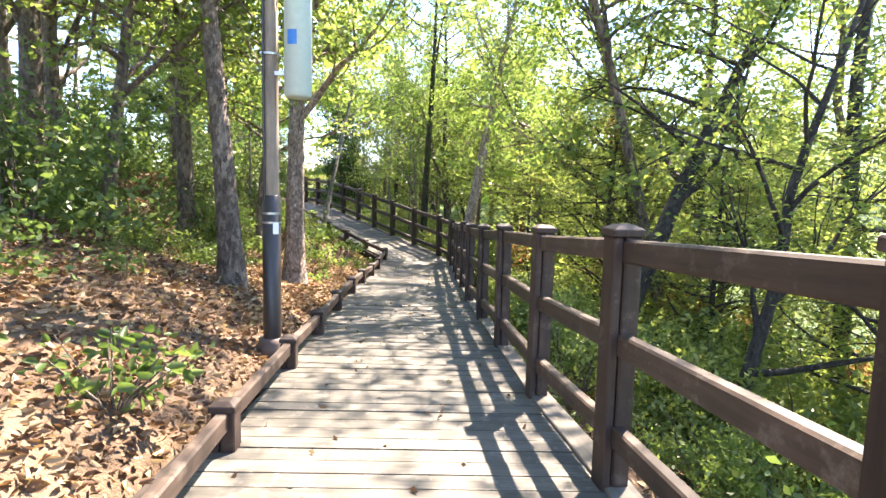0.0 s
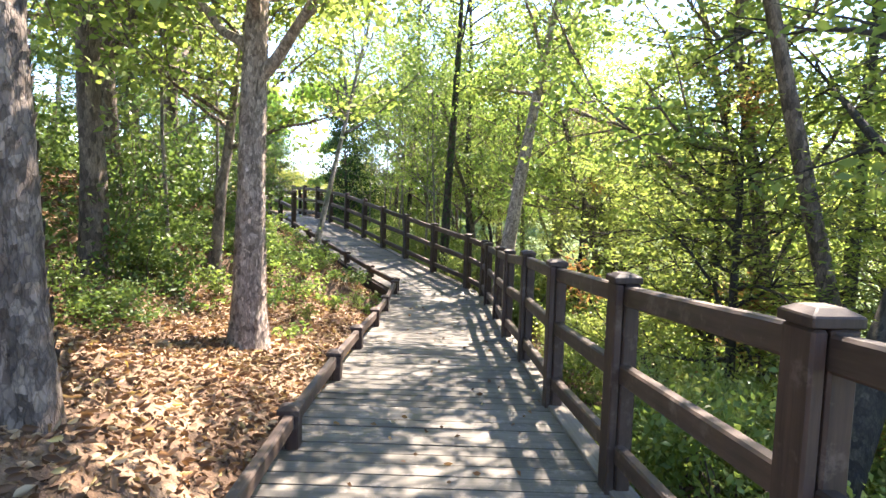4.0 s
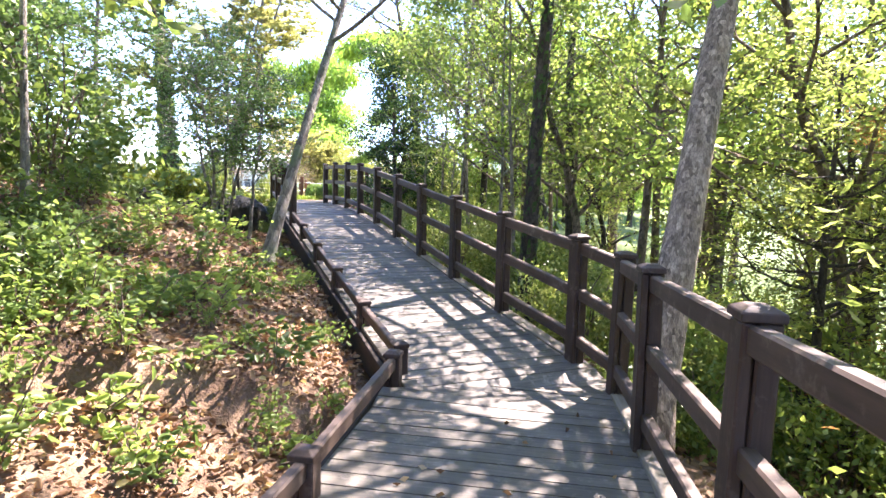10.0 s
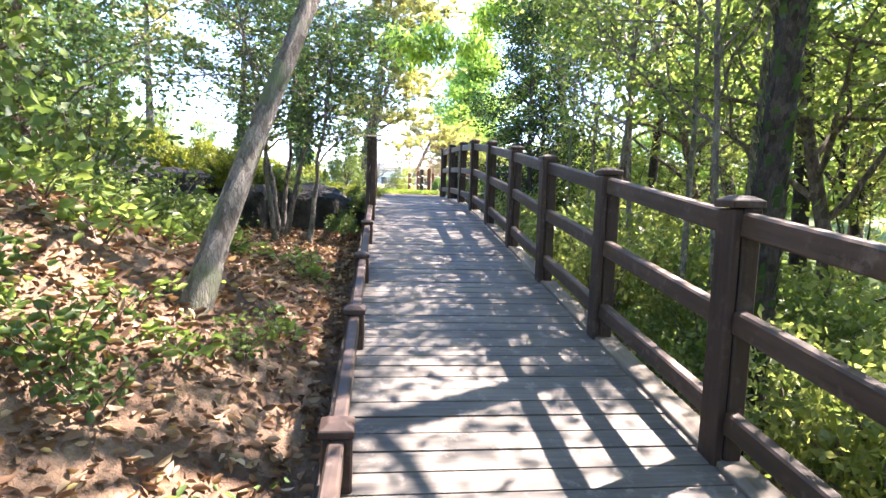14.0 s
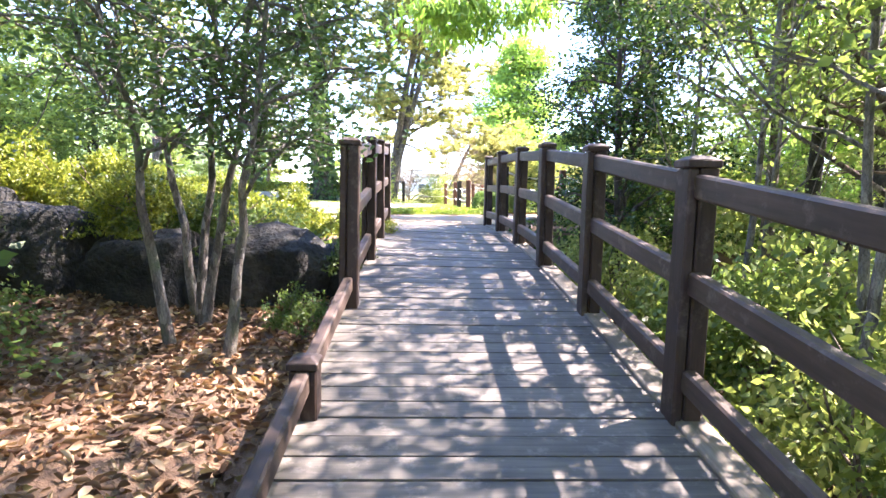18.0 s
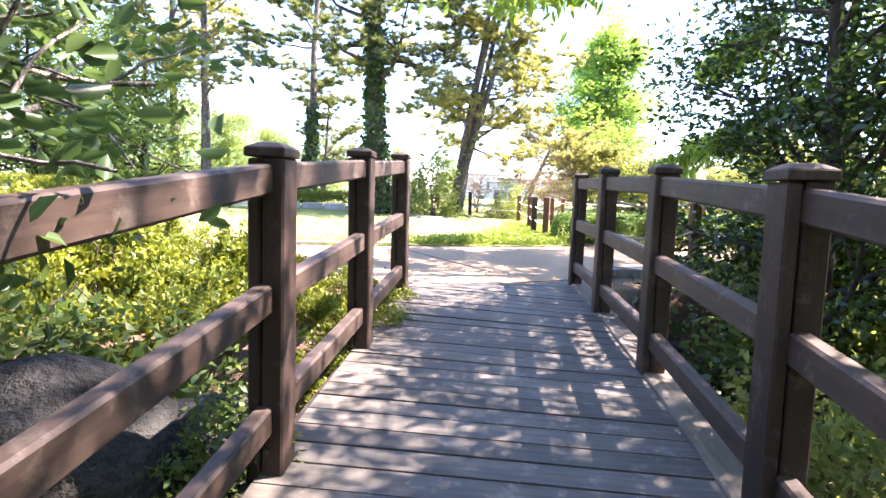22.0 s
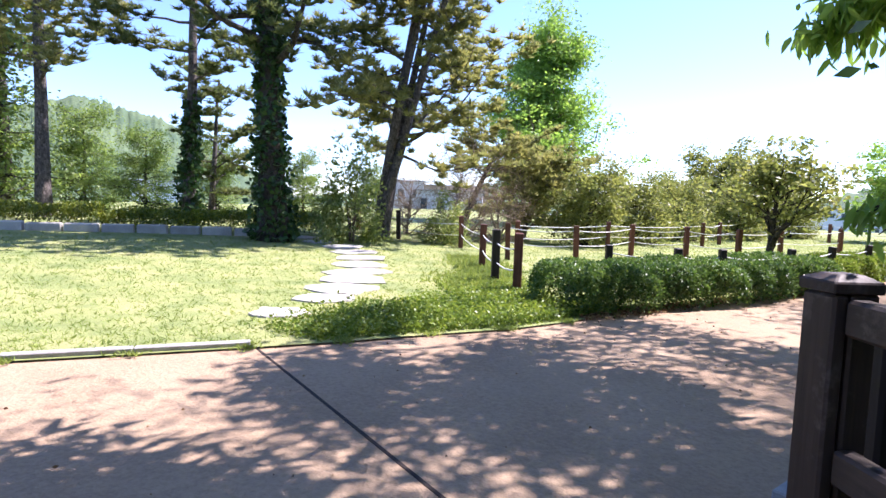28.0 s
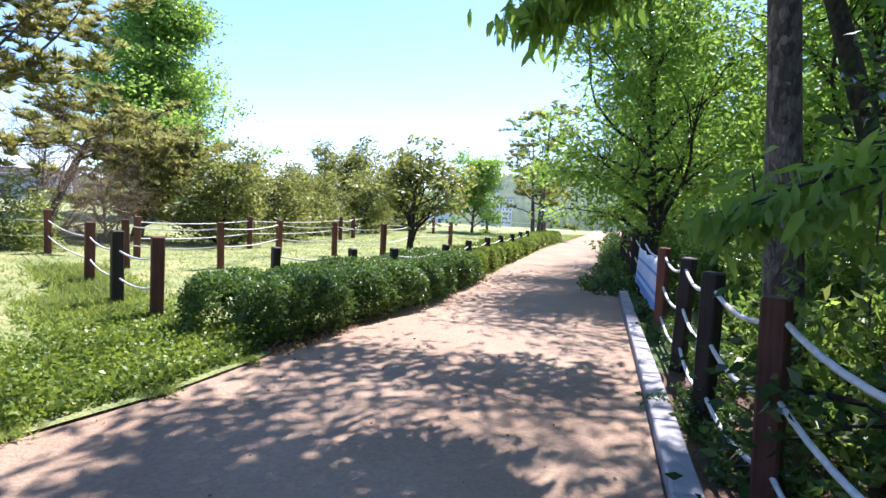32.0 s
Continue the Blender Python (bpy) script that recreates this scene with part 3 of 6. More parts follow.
# ---- railings ----
def post_meshes(height, wide):
    """A post of two uprights with a slot between them, and its low pyramid cap."""
    core = join_bm(box_bm(wide * 0.60, wide, height, 0.008, (-wide * 0.2, 0, height / 2)), box_bm(wide * 0.34, wide * 0.96, height - 0.01, 0.008, (wide * 0.315, 0, height / 2)))
    cap = bmesh.new()
    w, rim = wide / 2 + 0.007, 0.032
    low = [cap.verts.new((x * w, y * w, 0)) for x, y in ((-1, -1), (1, -1), (1, 1), (-1, 1))]
    mid = [cap.verts.new((x * w, y * w, rim)) for x, y in ((-1, -1), (1, -1), (1, 1), (-1, 1))]
    top = [cap.verts.new((x * w * 0.5, y * w * 0.5, rim + 0.02)) for x, y in ((-1, -1), (1, -1), (1, 1), (-1, 1))]
    cap.faces.new(low[::-1])
    cap.faces.new(top)
    for i in range(4):
        j = (i + 1) % 4
        cap.faces.new((low[i], low[j], mid[j], mid[i]))
        cap.faces.new((mid[i], mid[j], top[j], top[i]))
    bmesh.ops.bevel(cap, geom=cap.edges[:], offset=0.004, segments=1, affect="EDGES", profile=0.5)
    return from_bm("post", core, M_POST), from_bm("cap", cap, M_POST)


def railing(name, label, posts, side, height, wide, rails, deep, group, below=0.35, lift=((0, 0), (1, 0))):
    """posts: inner faces of the posts. side: +1 when the posts stand right of the walk. rails: heights of the rails' middles. lift: rise over the deck along y."""
    root = thing(name, label, "railing", (posts[0][0], posts[0][1], float(deck_z(*posts[0]))), group)
    inv = Matrix.Translation((-root.location[0], -root.location[1], -root.location[2]))
    pm, cm = post_meshes(height - 0.05 + below, wide)
    centres = []
    rng = random.Random(len(posts) * 7 + int(height * 100))
    for i, p in enumerate(posts):
        a, b = posts[max(0, i - 1)], posts[min(len(posts) - 1, i + 1)]
        d = np.array(b) - np.array(a)
        d /= np.linalg.norm(d)
        nrm = np.array([d[1], -d[0]]) * side
        c = np.array(p) + nrm * (wide / 2 + 0.005)
        z = float(deck_z(*p)) + float(interp(lift, p[1]))
        yaw = math.degrees(math.atan2(d[1], d[0]))
        m = inv @ pose(c[0], c[1], z - below, rng.uniform(-0.7, 0.7), rng.uniform(-0.7, 0.7), yaw + 90 + rng.uniform(-1.5, 1.5))
        ob = part("post", pm, root, "", m)
        part("cap", cm, ob, "", pose(0, 0, height - 0.05 + below))
        centres.append((c[0], c[1], z))
    for a, b in zip(centres, centres[1:]):
        va, vb = np.array(a), np.array(b)
        d = (vb - va) / np.linalg.norm(vb - va)
        for h in rails:
            pa, pb = va + d * wide * 0.42, vb - d * wide * 0.42
            o = rng.uniform(-0.006, 0.006)
            beam("rail", (pa[0], pa[1], pa[2] + h + o), (pb[0], pb[1], pb[2] + h - o), 0.065, deep, M_RAIL, root, "", 0.01, inv)
    return root


railing("railing", "dark brown three-rail timber railing along the boardwalk", right_posts, 1, 1.19, 0.135, (1.07, 0.645, 0.205), 0.105, "boardwalk railings", lift=((0, 0.11), (1.2, 0.10), (2.68, 0.06), (4.0, 0.04), (5.6, 0.045), (7.05, 0.02), (8.4, 0.0)))
railing("low_rail", "knee-low brown timber guard rail along the boardwalk edge", low_posts_a, -1, 0.27, 0.125, (0.17,), 0.10, "boardwalk railings", 0.3)
railing("low_rail", "knee-low brown timber guard rail beside the leafy bank", low_posts_b, -1, 0.27, 0.125, (0.17,), 0.10, "boardwalk railings", 0.3)
last, first = low_posts_b[-1], tall_left[0]
joined = [np.array(p) - N2 * 0.067 for p in (last, first)]
end_rail = [o for o in bpy.data.objects if o.name.startswith("low_rail") and o.parent is None][-1]
beam("rail", (*joined[0], float(deck_z(*last)) + 0.17), (*(joined[1] - D2 * 0.06), float(deck_z(*first)) + 0.17), 0.065, 0.10, M_RAIL, end_rail, "", 0.01, Matrix.Translation(end_rail.location).inverted())
railing("railing", "dark brown three-rail timber railing at the boardwalk end", tall_left, -1, 1.19, 0.135, (1.07, 0.645, 0.205), 0.105, "boardwalk railings")


# ---- trees ----
def wander(rng, start, way, length, n, wob, lift=0.0):
    p, d, out = np.array(start, float), np.array(way, float), []
    d /= np.linalg.norm(d)
    step = length / (n - 1)
    for _ in range(n):
        out.append(p.copy())
        d = d + rng.normal(size=3) * wob + np.array([0, 0, lift])
        d /= np.linalg.norm(d)
        p = p + d * step
    return np.array(out)


def gnarl(v, f, rings, sides, depth, seed):
    """Ridges and hollows on a trunk's rings."""
    p = v.reshape(rings, sides, 3)
    c = p.mean(1, keepdims=True)
    th = np.linspace(0, 2 * np.pi, sides, endpoint=False)[None, :]
    z = np.linspace(0, 1, rings)[:, None] * rings * 0.35
    k = 1 + depth * (np.sin(3 * th + 0.6 * z + seed) * 0.6 + np.sin(5 * th - 0.9 * z + 2 * seed) * 0.5 + np.sin(2 * th + 1.7 * z) * 0.5)
    return (c + (p - c) * k[..., None]).reshape(-1, 3), f


def tree(name, label, category, at, seed, height, lean, r0, crown_from, crown_r, limbs, leaves, size, leaf_mat, bark_mat, width=0.5, droop=0.3, clump=0.17, rise=(15, 55), twigs=6, group="", trunk_wob=0.04, flat=0.5, curve=(0, 0), dead=0, taper=0.45, layer=0.42, oval=False):
    rng = np.random.default_rng(seed)
    root = thing(name, label, category, at, group)
    n = 12
    t = np.linspace(0, 1, n)
    side = rng.normal(size=(n, 2)).cumsum(0) * trunk_wob * height / n
    trunk = np.stack([lean[0] * t ** 1.15 + side[:, 0] * t + curve[0] * np.sin(np.pi * t), lean[1] * t ** 1.15 + side[:, 1] * t + curve[1] * np.sin(np.pi * t), -0.3 + (height + 0.3) * t], 1)
    flare = 1 + 0.55 * np.exp(-np.linspace(0, height, n) / 0.35)
    rad = r0 * (1 - 0.78 * t) * flare
    tv, tf = tube_arrays(resample(trunk, 48), np.interp(np.linspace(0, 1, 48), t, rad), 18)
    part("trunk", mesh_of("trunk", *gnarl(tv, tf, 48, 18, 0.045, seed), bark_mat, True), root)
    twig_lines, lines = [], []
    for i in range(limbs):
        f = crown_from + (1 - crown_from) * (i + 0.4 * rng.random()) / limbs
        f = min(f, 0.98)
        s = np.array([np.interp(f, t, trunk[:, k]) for k in range(3)])
        az = i * 2.399 + rng.normal() * 0.35
        el = radians(rng.uniform(*rise))
        way = np.array([math.cos(az) * math.cos(el), math.sin(az) * math.cos(el), math.sin(el)])
        ln = crown_r * (0.55 + 0.5 * rng.random()) * (1.05 - taper * (f - crown_from) / max(1e-3, 1 - crown_from))
        limb = wander(rng, s, way, ln, 8, 0.17, 0.03)
        rr = np.interp(f, t, rad) * 0.58
        part("limb", tube_mesh("limb", [(limb, np.linspace(max(rr, 0.012), 0.008, 8))], bark_mat, 6), root)
        for j in range(twigs):
            k = rng.integers(2, 8)
            tw = wander(rng, limb[k], limb[min(k, 7)] - limb[k - 1] + rng.normal(size=3) * 0.6 * np.linalg.norm(limb[1] - limb[0]), ln * rng.uniform(0.3, 0.6), 6, 0.16, -0.01)
            twig_lines.append(tw)
            lines.append((tw, np.linspace(max(rr * 0.35, 0.007), 0.004, 6)))
    if lines:
        tagged(part("twig_mass", tube_mesh("twig_mass", lines, bark_mat, 3), root), kind="stuff")
    if leaves and twig_lines:
        tw = np.array(twig_lines)
        sprays = np.concatenate([tw[:, 2], tw[:, 4], tw[:, 5]]) + rng.normal(size=(3 * len(tw), 3)) * clump * 0.5
        full = rng.uniform(0.3, 1.0, len(sprays)) ** 1.5
        pick = rng.choice(len(sprays), leaves, p=full / full.sum())
        c = sprays[pick] + rng.normal(size=(leaves, 3)) * clump * np.array([1, 1, layer]) * (0.6 + 0.7 * full[pick])[:, None]
        part("crown", leaf_mesh("crown", rng, c, size, leaf_mat, width, droop, flat, oval), root)
        if dead:
            k = rng.integers(0, len(tw), 9)
            dc = tw[rng.choice(k, dead), rng.integers(1, 6, dead)] + rng.normal(size=(dead, 3)) * clump * 0.7
            part("dead_foliage", leaf_mesh("dead_foliage", rng, dc, size * 0.9, M_LEAF_BROWN, width, droop + 0.3, flat), root, "brown dead fronds")
    return root


def scatter_copies(model, places, rng, lo=0.85, hi=1.2):
    for x, y in places:
        k = rng.uniform(lo, hi)
        copy_thing(model, pose(x, y, float(ground_z(x, y)), 0, 0, rng.uniform(0, 360)) @ Matrix.Diagonal((k, k, k * rng.uniform(0.9, 1.1), 1)))


def gz(x, y):
    return float(ground_z(x, y))


def flakes(root, seed, n, size, mat, label, name="flaking_bark"):
    """Loose plates of bark that stand off a trunk, in one part."""
    rng = np.random.default_rng(seed)
    trunk = [c for c in root.children if c.name.startswith("trunk")][0].data
    v = np.empty(len(trunk.vertices) * 3, dtype=np.float32)
    trunk.vertices.foreach_get("co", v)
    v = v.reshape(48, 18, 3)
    mid = v.mean(1)
    k = rng.integers(2, 30, n)
    j = rng.integers(0, 18, n)
    f = rng.random(n)[:, None]
    p = v[k, j] * (1 - f) + v[k + 1, j] * f
    out = p - mid[k]
    out[:, 2] = 0
    out /= np.linalg.norm(out, axis=1)[:, None] + 1e-9
    side = np.stack([-out[:, 1], out[:, 0], np.zeros(n)], 1)
    up = np.array([0, 0, 1.0])
    w = size * rng.uniform(0.4, 1.0, n)[:, None]
    h = size * rng.uniform(0.7, 1.9, n)[:, None]
    lift = size * rng.uniform(0.1, 0.45, n)[:, None]
    base = p - out * 0.004
    q = [base - side * w * 0.5, base + side * w * 0.5, base + side * w * 0.42 + up * h + out * lift, base - side * w * 0.36 + up * h * 0.85 + out * lift * 0.8]
    tagged(part(name, mesh_of(name, np.stack(q, 1).reshape(-1, 3), np.arange(4 * n).reshape(-1, 4), mat), root, label), label, kind="stuff")


pick = random.Random(5)
WOODS = "woodland trees along the boardwalk"
tree_b = tree("tree", "slender tree with pale flaky pinkish bark beside the boardwalk", "tree", (-2.58, 10.3, gz(-2.58, 10.3)), 11, 8.5, (0.1, 0.2), 0.185, 0.36, 3.0, 18, 12000, 0.12, M_LEAF_FOREST, M_BARK_PALE, group=WOODS, trunk_wob=0.03)
tree_c = tree("tree", "rough brown-barked tree on the leafy bank", "tree", (-2.4, 6.7, gz(-2.4, 6.7)), 12, 9.0, (-1.3, 1.3), 0.135, 0.38, 3.0, 16, 9000, 0.12, M_LEAF_FOREST, M_BARK_BROWN, group=WOODS, trunk_wob=0.05)
tree("tree", "pale trunk leaning away behind the railing bend", "tree", (0.74, 15.6, gz(0.74, 15.6)), 13, 9.5, (1.75, 3.0), 0.185, 0.5, 3.0, 14, 4600, 0.12, M_LEAF_FOREST, M_BARK_PALE, group=WOODS, trunk_wob=0.025)
tree_e = tree("tree", "tall dark-barked tree with ivy scraps behind the railing", "tree", (-0.34, 19.35, gz(-0.34, 19.35)), 14, 10.5, (0.35, 0.5), 0.135, 0.52, 3.2, 9, 5200, 0.10, M_LEAF_FOREST, M_BARK_DARK, group=WOODS, trunk_wob=0.02)
tree("tree", "slim grey-brown tree leaning over the boardwalk from the bank", "tree", (-3.34, 16.75, gz(-3.34, 16.75)), 15, 7.0, (1.0, 2.7), 0.072, 0.42, 2.9, 18, 7500, 0.10, M_LEAF_CANOPY, M_BARK_GREY, group=WOODS, trunk_wob=0.02, curve=(0.05, 0.15))
tree("tree", "dark leaning tree on the slope below the railing", "tree", (2.35, 8.0, gz(2.35, 8.0)), 16, 8.0, (4.4, 2.6), 0.17, 0.35, 3.4, 14, 3600, 0.12, M_LEAF_FOREST, M_BARK_DARK, group=WOODS, trunk_wob=0.06)
# leaning tree and its copy, added to shade the bank and the boardwalk
over = tree("tree", "slim slope tree added to lean over and shade the boardwalk", "tree", (4.6, 10.2, gz(4.6, 10.2)), 20, 11.0, (-3.0, 0.2), 0.13, 0.58, 3.6, 18, 7000, 0.12, M_LEAF_FOREST, M_BARK_BROWN, group=WOODS, trunk_wob=0.05)
copy_thing(over, pose(6.2, 14.2, gz(6.2, 14.2), 0, 0, 5))
tree("tree", "dark twisted many-limbed small tree below the railing", "tree", (3.0, 5.7, gz(3.0, 5.7)), 17, 5.6, (1.9, 0.6), 0.085, 0.2, 2.9, 13, 1500, 0.085, M_LEAF_FOREST, M_BARK_DARK, group=WOODS, trunk_wob=0.12)
tree("tree", "leafy bank tree with broad dark green leaves", "tree", (-4.1, 13.0, gz(-4.1, 13.0)), 18, 6.6, (0.5, 0.4), 0.10, 0.34, 2.7, 18, 7500, 0.115, M_LEAF_FOREST, M_BARK_BROWN, group=WOODS, trunk_wob=0.07, rise=(0, 45))
tree("tree", "leafy bank tree with broad dark green leaves", "tree", (-4.9, 8.4, gz(-4.9, 8.4)), 19, 7.0, (0.9, 0.2), 0.11, 0.32, 3.0, 18, 8000, 0.115, M_LEAF_FOREST, M_BARK_BROWN, group=WOODS, trunk_wob=0.07, rise=(0, 45))
flakes(tree_b, 81, 1900, 0.05, M_BARK_PALE, "pale curling bark flakes")
flakes(tree_c, 82, 1100, 0.05, M_BARK_BROWN, "rough curling bark flakes")
flakes(tree_e, 83, 1100, 0.06, M_BARK_DARK, "rough dark bark flakes")
flakes(tree_e, 84, 420, 0.075, M_IVY, "scraps of ivy on the bark", "ivy")
model_a = tree("tree", "green leafy woodland tree with a slim trunk", "tree", (-6.3, 16.2, gz(-6.3, 16.2)), 21, 9.0, (0.3, -0.4), 0.17, 0.3, 3.4, 18, 8500, 0.105, M_LEAF_FOREST, M_BARK_BROWN, group=WOODS, trunk_wob=0.16)
scatter_copies(model_a, [(2.2, 28.6), (4.4, 26.5), (5.4, 21.6), (7.2, 24.4), (-4.3, 5.4), (-5.0, 11.4), (-6.2, 13.8), (-4.0, 1.6), (-7.4, 11.2), (-8.5, 18.6), (-5.2, 3.4), (-6.4, 9.2), (-9.6, 13.0), (-9.4, 3.0), (-4.6, -3.0), (9.6, 15.6), (7.8, 19.6), (10.2, 8.2), (3.4, 22.6), (5.5, 23.5), (-13.0, 8.0), (9.5, 13.0), (5.4, -4.5), (-8.0, -1.5), (-11.5, 17.5), (-13.5, 13.0), (-12.0, 2.0), (-16.0, 6.0), (-15.0, 17.0), (12.5, 17.0), (14.0, 5.0), (11.0, 0.0), (15.0, 23.0), (12.0, 28.5), (7.0, 32.5), (16.0, 12.0), (-7.5, 6.2), (19.0, 18.0), (-17.0, 12.0)], pick)
model_b = tree("tree", "yellow-green woodland tree with thinning leaves", "tree", (9.2, 5.8, gz(9.2, 5.8)), 22, 7.5, (0.5, 0.3), 0.12, 0.22, 3.0, 20, 6500, 0.10, M_LEAF_YELLOW, M_BARK_DARK, group=WOODS, trunk_wob=0.2)
scatter_copies(model_b, [(9.6, 11.2), (8.5, 18.5), (8.6, 2.2), (4.6, 19.4), (1.6, 25.0), (-1.2, 29.5), (8.8, 26.0), (11.5, 9.0), (5.0, 29.5), (1.8, 33.0), (10.5, 21.5), (13.5, 14.0), (9.0, -2.0), (12.0, 25.0), (17.0, 8.0), (16.5, 28.0), (7.0, 21.0), (18.0, 0.0)], pick, 0.55, 0.85)
model_c = tree("sapling", "thin sapling with sparse feathery leaves", "sapling", (-1.9, 22.6, gz(-1.9, 22.6)), 23, 6.0, (0.2, 0.3), 0.045, 0.4, 1.7, 12, 900, 0.09, M_LEAF_BUSH, M_BARK_GREY, width=0.4, group="saplings by the railing", trunk_wob=0.08)
scatter_copies(model_c, [(-0.55, 20.7), (-0.25, 22.4), (-1.7, 23.6), (-2.5, 25.3), (-3.3, 26.2), (-0.9, 21.6), (-0.2, 23.3), (-2.6, 24.6), (0.2, 25.6), (-4.6, 12.6), (-4.2, 5.2), (-5.0, 15.4)], pick, 0.7, 1.1)

# small dark-leaved trees on the terrace edge
for i, (x, y, h, lx, ly) in enumerate([(-6.24, 20.8, 3.4, -0.45, -0.55), (-6.62, 21.27, 3.6, -0.8, 0.0), (-6.55, 21.22, 3.7, 0.1, 0.25), (-6.48, 21.18, 3.6, 0.5, 0.4), (-5.74, 20.82, 3.0, 0.12, 0.35)]):
    tree("small_tree", "slim grey-stemmed small tree with dark leaves beside boulders", "tree", (x, y, gz(x, y)), 31 + i, h, (lx, ly), 0.040, 0.42, 1.5 if i < 4 else 0.95, 16, 3200, 0.055, M_LEAF_SHADE, M_BARK_GREY, oval=True, group="small trees by the boulders", trunk_wob=0.24, clump=0.12, droop=0.1, rise=(-5, 35))

for i, (x, y, h) in enumerate([(-8.9, 19.4, 4.6), (-8.3, 18.2, 4.2), (-9.8, 18.3, 4.9)]):
    tree("small_tree", "slim small tree with dark leaves on the bank top", "tree", (x, y, gz(x, y)), 36 + i, h, (0.2, 0.1), 0.045, 0.34, 2.0, 20, 7500, 0.075, M_LEAF_SHADE, M_BARK_GREY, group="small trees by the boulders", trunk_wob=0.2, clump=0.14, droop=0.1, rise=(-5, 35))

# glossy evergreen by the boardwalk end, and the drooping-leaved trees over the path
tree("evergreen_tree", "dense dark glossy evergreen beside the railing", "tree", (-4.3, 26.9, gz(-4.3, 26.9)), 41, 5.6, (-0.2, 0.2), 0.08, 0.04, 1.7, 42, 19000, 0.072, M_LEAF_DARK, M_BARK_DARK, clump=0.17, droop=0.05, twigs=5, rise=(5, 50))
tree("evergreen_tree", "dark glossy evergreen behind the rope fence", "tree", (-4.55, 28.1, gz(-4.55, 28.1)), 43, 4.2, (0.3, 0.2), 0.07, 0.04, 1.3, 30, 9000, 0.085, M_LEAF_DARK, M_BARK_DARK, clump=0.17, droop=0.05, twigs=5, rise=(5, 50))
tree("oak_tree", "large tree with long drooping leaves over the path", "tree", (-4.12, 30.58, gz(-4.12, 30.58)), 42, 8.0, (-1.35, -0.5), 0.165, 0.54, 3.4, 18, 4600, 0.15, M_LEAF_FOREST, M_BARK_PINE, width=0.3, droop=0.9, clump=0.3)

# high-crowned trees on the slope beside the second stretch, and one over the first
high = tree("tree", "tall slope tree with a high leafy crown", "tree", (2.7, 24.6, gz(2.7, 24.6)), 44, 9.5, (-0.5, -0.2), 0.12, 0.45, 3.3, 18, 5500, 0.13, M_LEAF_FOREST, M_BARK_BROWN, group=WOODS, trunk_wob=0.05)
# copies added to dapple the walk, the last two unseen behind the camera's start
scatter_copies(high, [(1.7, 21.7), (-0.5, 28.0), (-2.4, 27.4), (0.4, 30.0), (2.8, -1.8), (-2.9, -0.6)], pick, 0.85, 1.05)

broad = tree("tree", "broad-crowned tree with dark forked limbs over the railing", "tree", (4.0, 18.6, gz(4.0, 18.6)), 50, 7.2, (-1.5, 0.2), 0.12, 0.36, 3.3, 18, 8000, 0.105, M_LEAF_CANOPY, M_BARK_BROWN, group=WOODS, trunk_wob=0.22, rise=(8, 60))
for x, y, turn, k in [(4.9, 12.6, 20, 1.2), (0.9, 22.9, 15, 0.95), (-0.6, 26.4, 0, 0.95)]:
    copy_thing(broad, pose(x, y, gz(x, y), 0, 0, turn) @ Matrix.Diagonal((k, k, k, 1)))

# feathery conifers below the railing, with brown dead fronds
feather = tree("cypress_tree", "feathery yellow-green cypress with brown dead fronds", "tree", (4.2, 13.4, gz(4.2, 13.4)), 45, 7.0, (0.2, 0.1), 0.11, 0.05, 2.6, 46, 13000, 0.12, M_LEAF_CYPRESS, M_BARK_DARK, width=0.26, droop=0.1, clump=0.24, layer=0.22, rise=(-12, 28), twigs=6, group="cypresses below the railing", flat=0.55, dead=2600)
scatter_copies(feather, [(4.5, 8.9), (3.7, 11.6), (5.4, 10.4), (5.4, 16.6), (3.1, 17.9), (7.6, 13.2), (4.9, 20.2), (6.5, 7.8), (9.3, 9.5), (4.9, 5.6), (8.0, 17.5)], pick, 0.62, 0.9)


def dead_branch(at, tip, seed):
    """A broken bough, bare, with drooping twigs."""
    rng = np.random.default_rng(seed)
    root = thing("dead_branch", "bare grey-brown broken branch with drooping twigs", "branch", at)
    d = np.array(tip) - np.array(at)
    t = np.linspace(0, 1, 12)[:, None]
    main = t * d + np.array([0, 0, 1]) * (0.25 * np.sin(t * np.pi)) + rng.normal(size=(12, 3)) * 0.02
    lines = [(main, np.linspace(0.05, 0.012, 12))]
    for i in range(46):
        k = int(rng.integers(3, 12))
        w = wander(rng, main[k], d / np.linalg.norm(d) + rng.normal(size=3) * 0.45, rng.uniform(0.3, 0.9), 6, 0.16, -0.1)
        lines.append((w, np.linspace(0.009, 0.003, 6)))
    part("wood", tube_mesh("wood", lines, M_BARK_PALE, 5), root)
    tips = np.concatenate([p for p, r in lines[1:]])
    c = tips[rng.integers(0, len(tips), 700)] + rng.normal(size=(700, 3)) * 0.07
    part("dead_foliage", leaf_mesh("dead_foliage", rng, c, 0.09, M_DRY_TWIG, 0.2, 0.6), root, "withered brown leaves")
    return root


dead_branch((1.56, 16.6, 3.65), (3.65, 14.0, 2.15), 46)

# added tree, trunk tucked behind the shrubs, to throw shade on the path
tree("tree", "tall tree added behind the path edge, high crown shades the path", "tree", (0.2, 33.0, gz(0.2, 33.0)), 47, 10.8, (-2.9, 1.5), 0.2, 0.55, 4.8, 20, 5200, 0.14, M_LEAF_FOREST, M_BARK_DARK, width=0.35, droop=0.5)

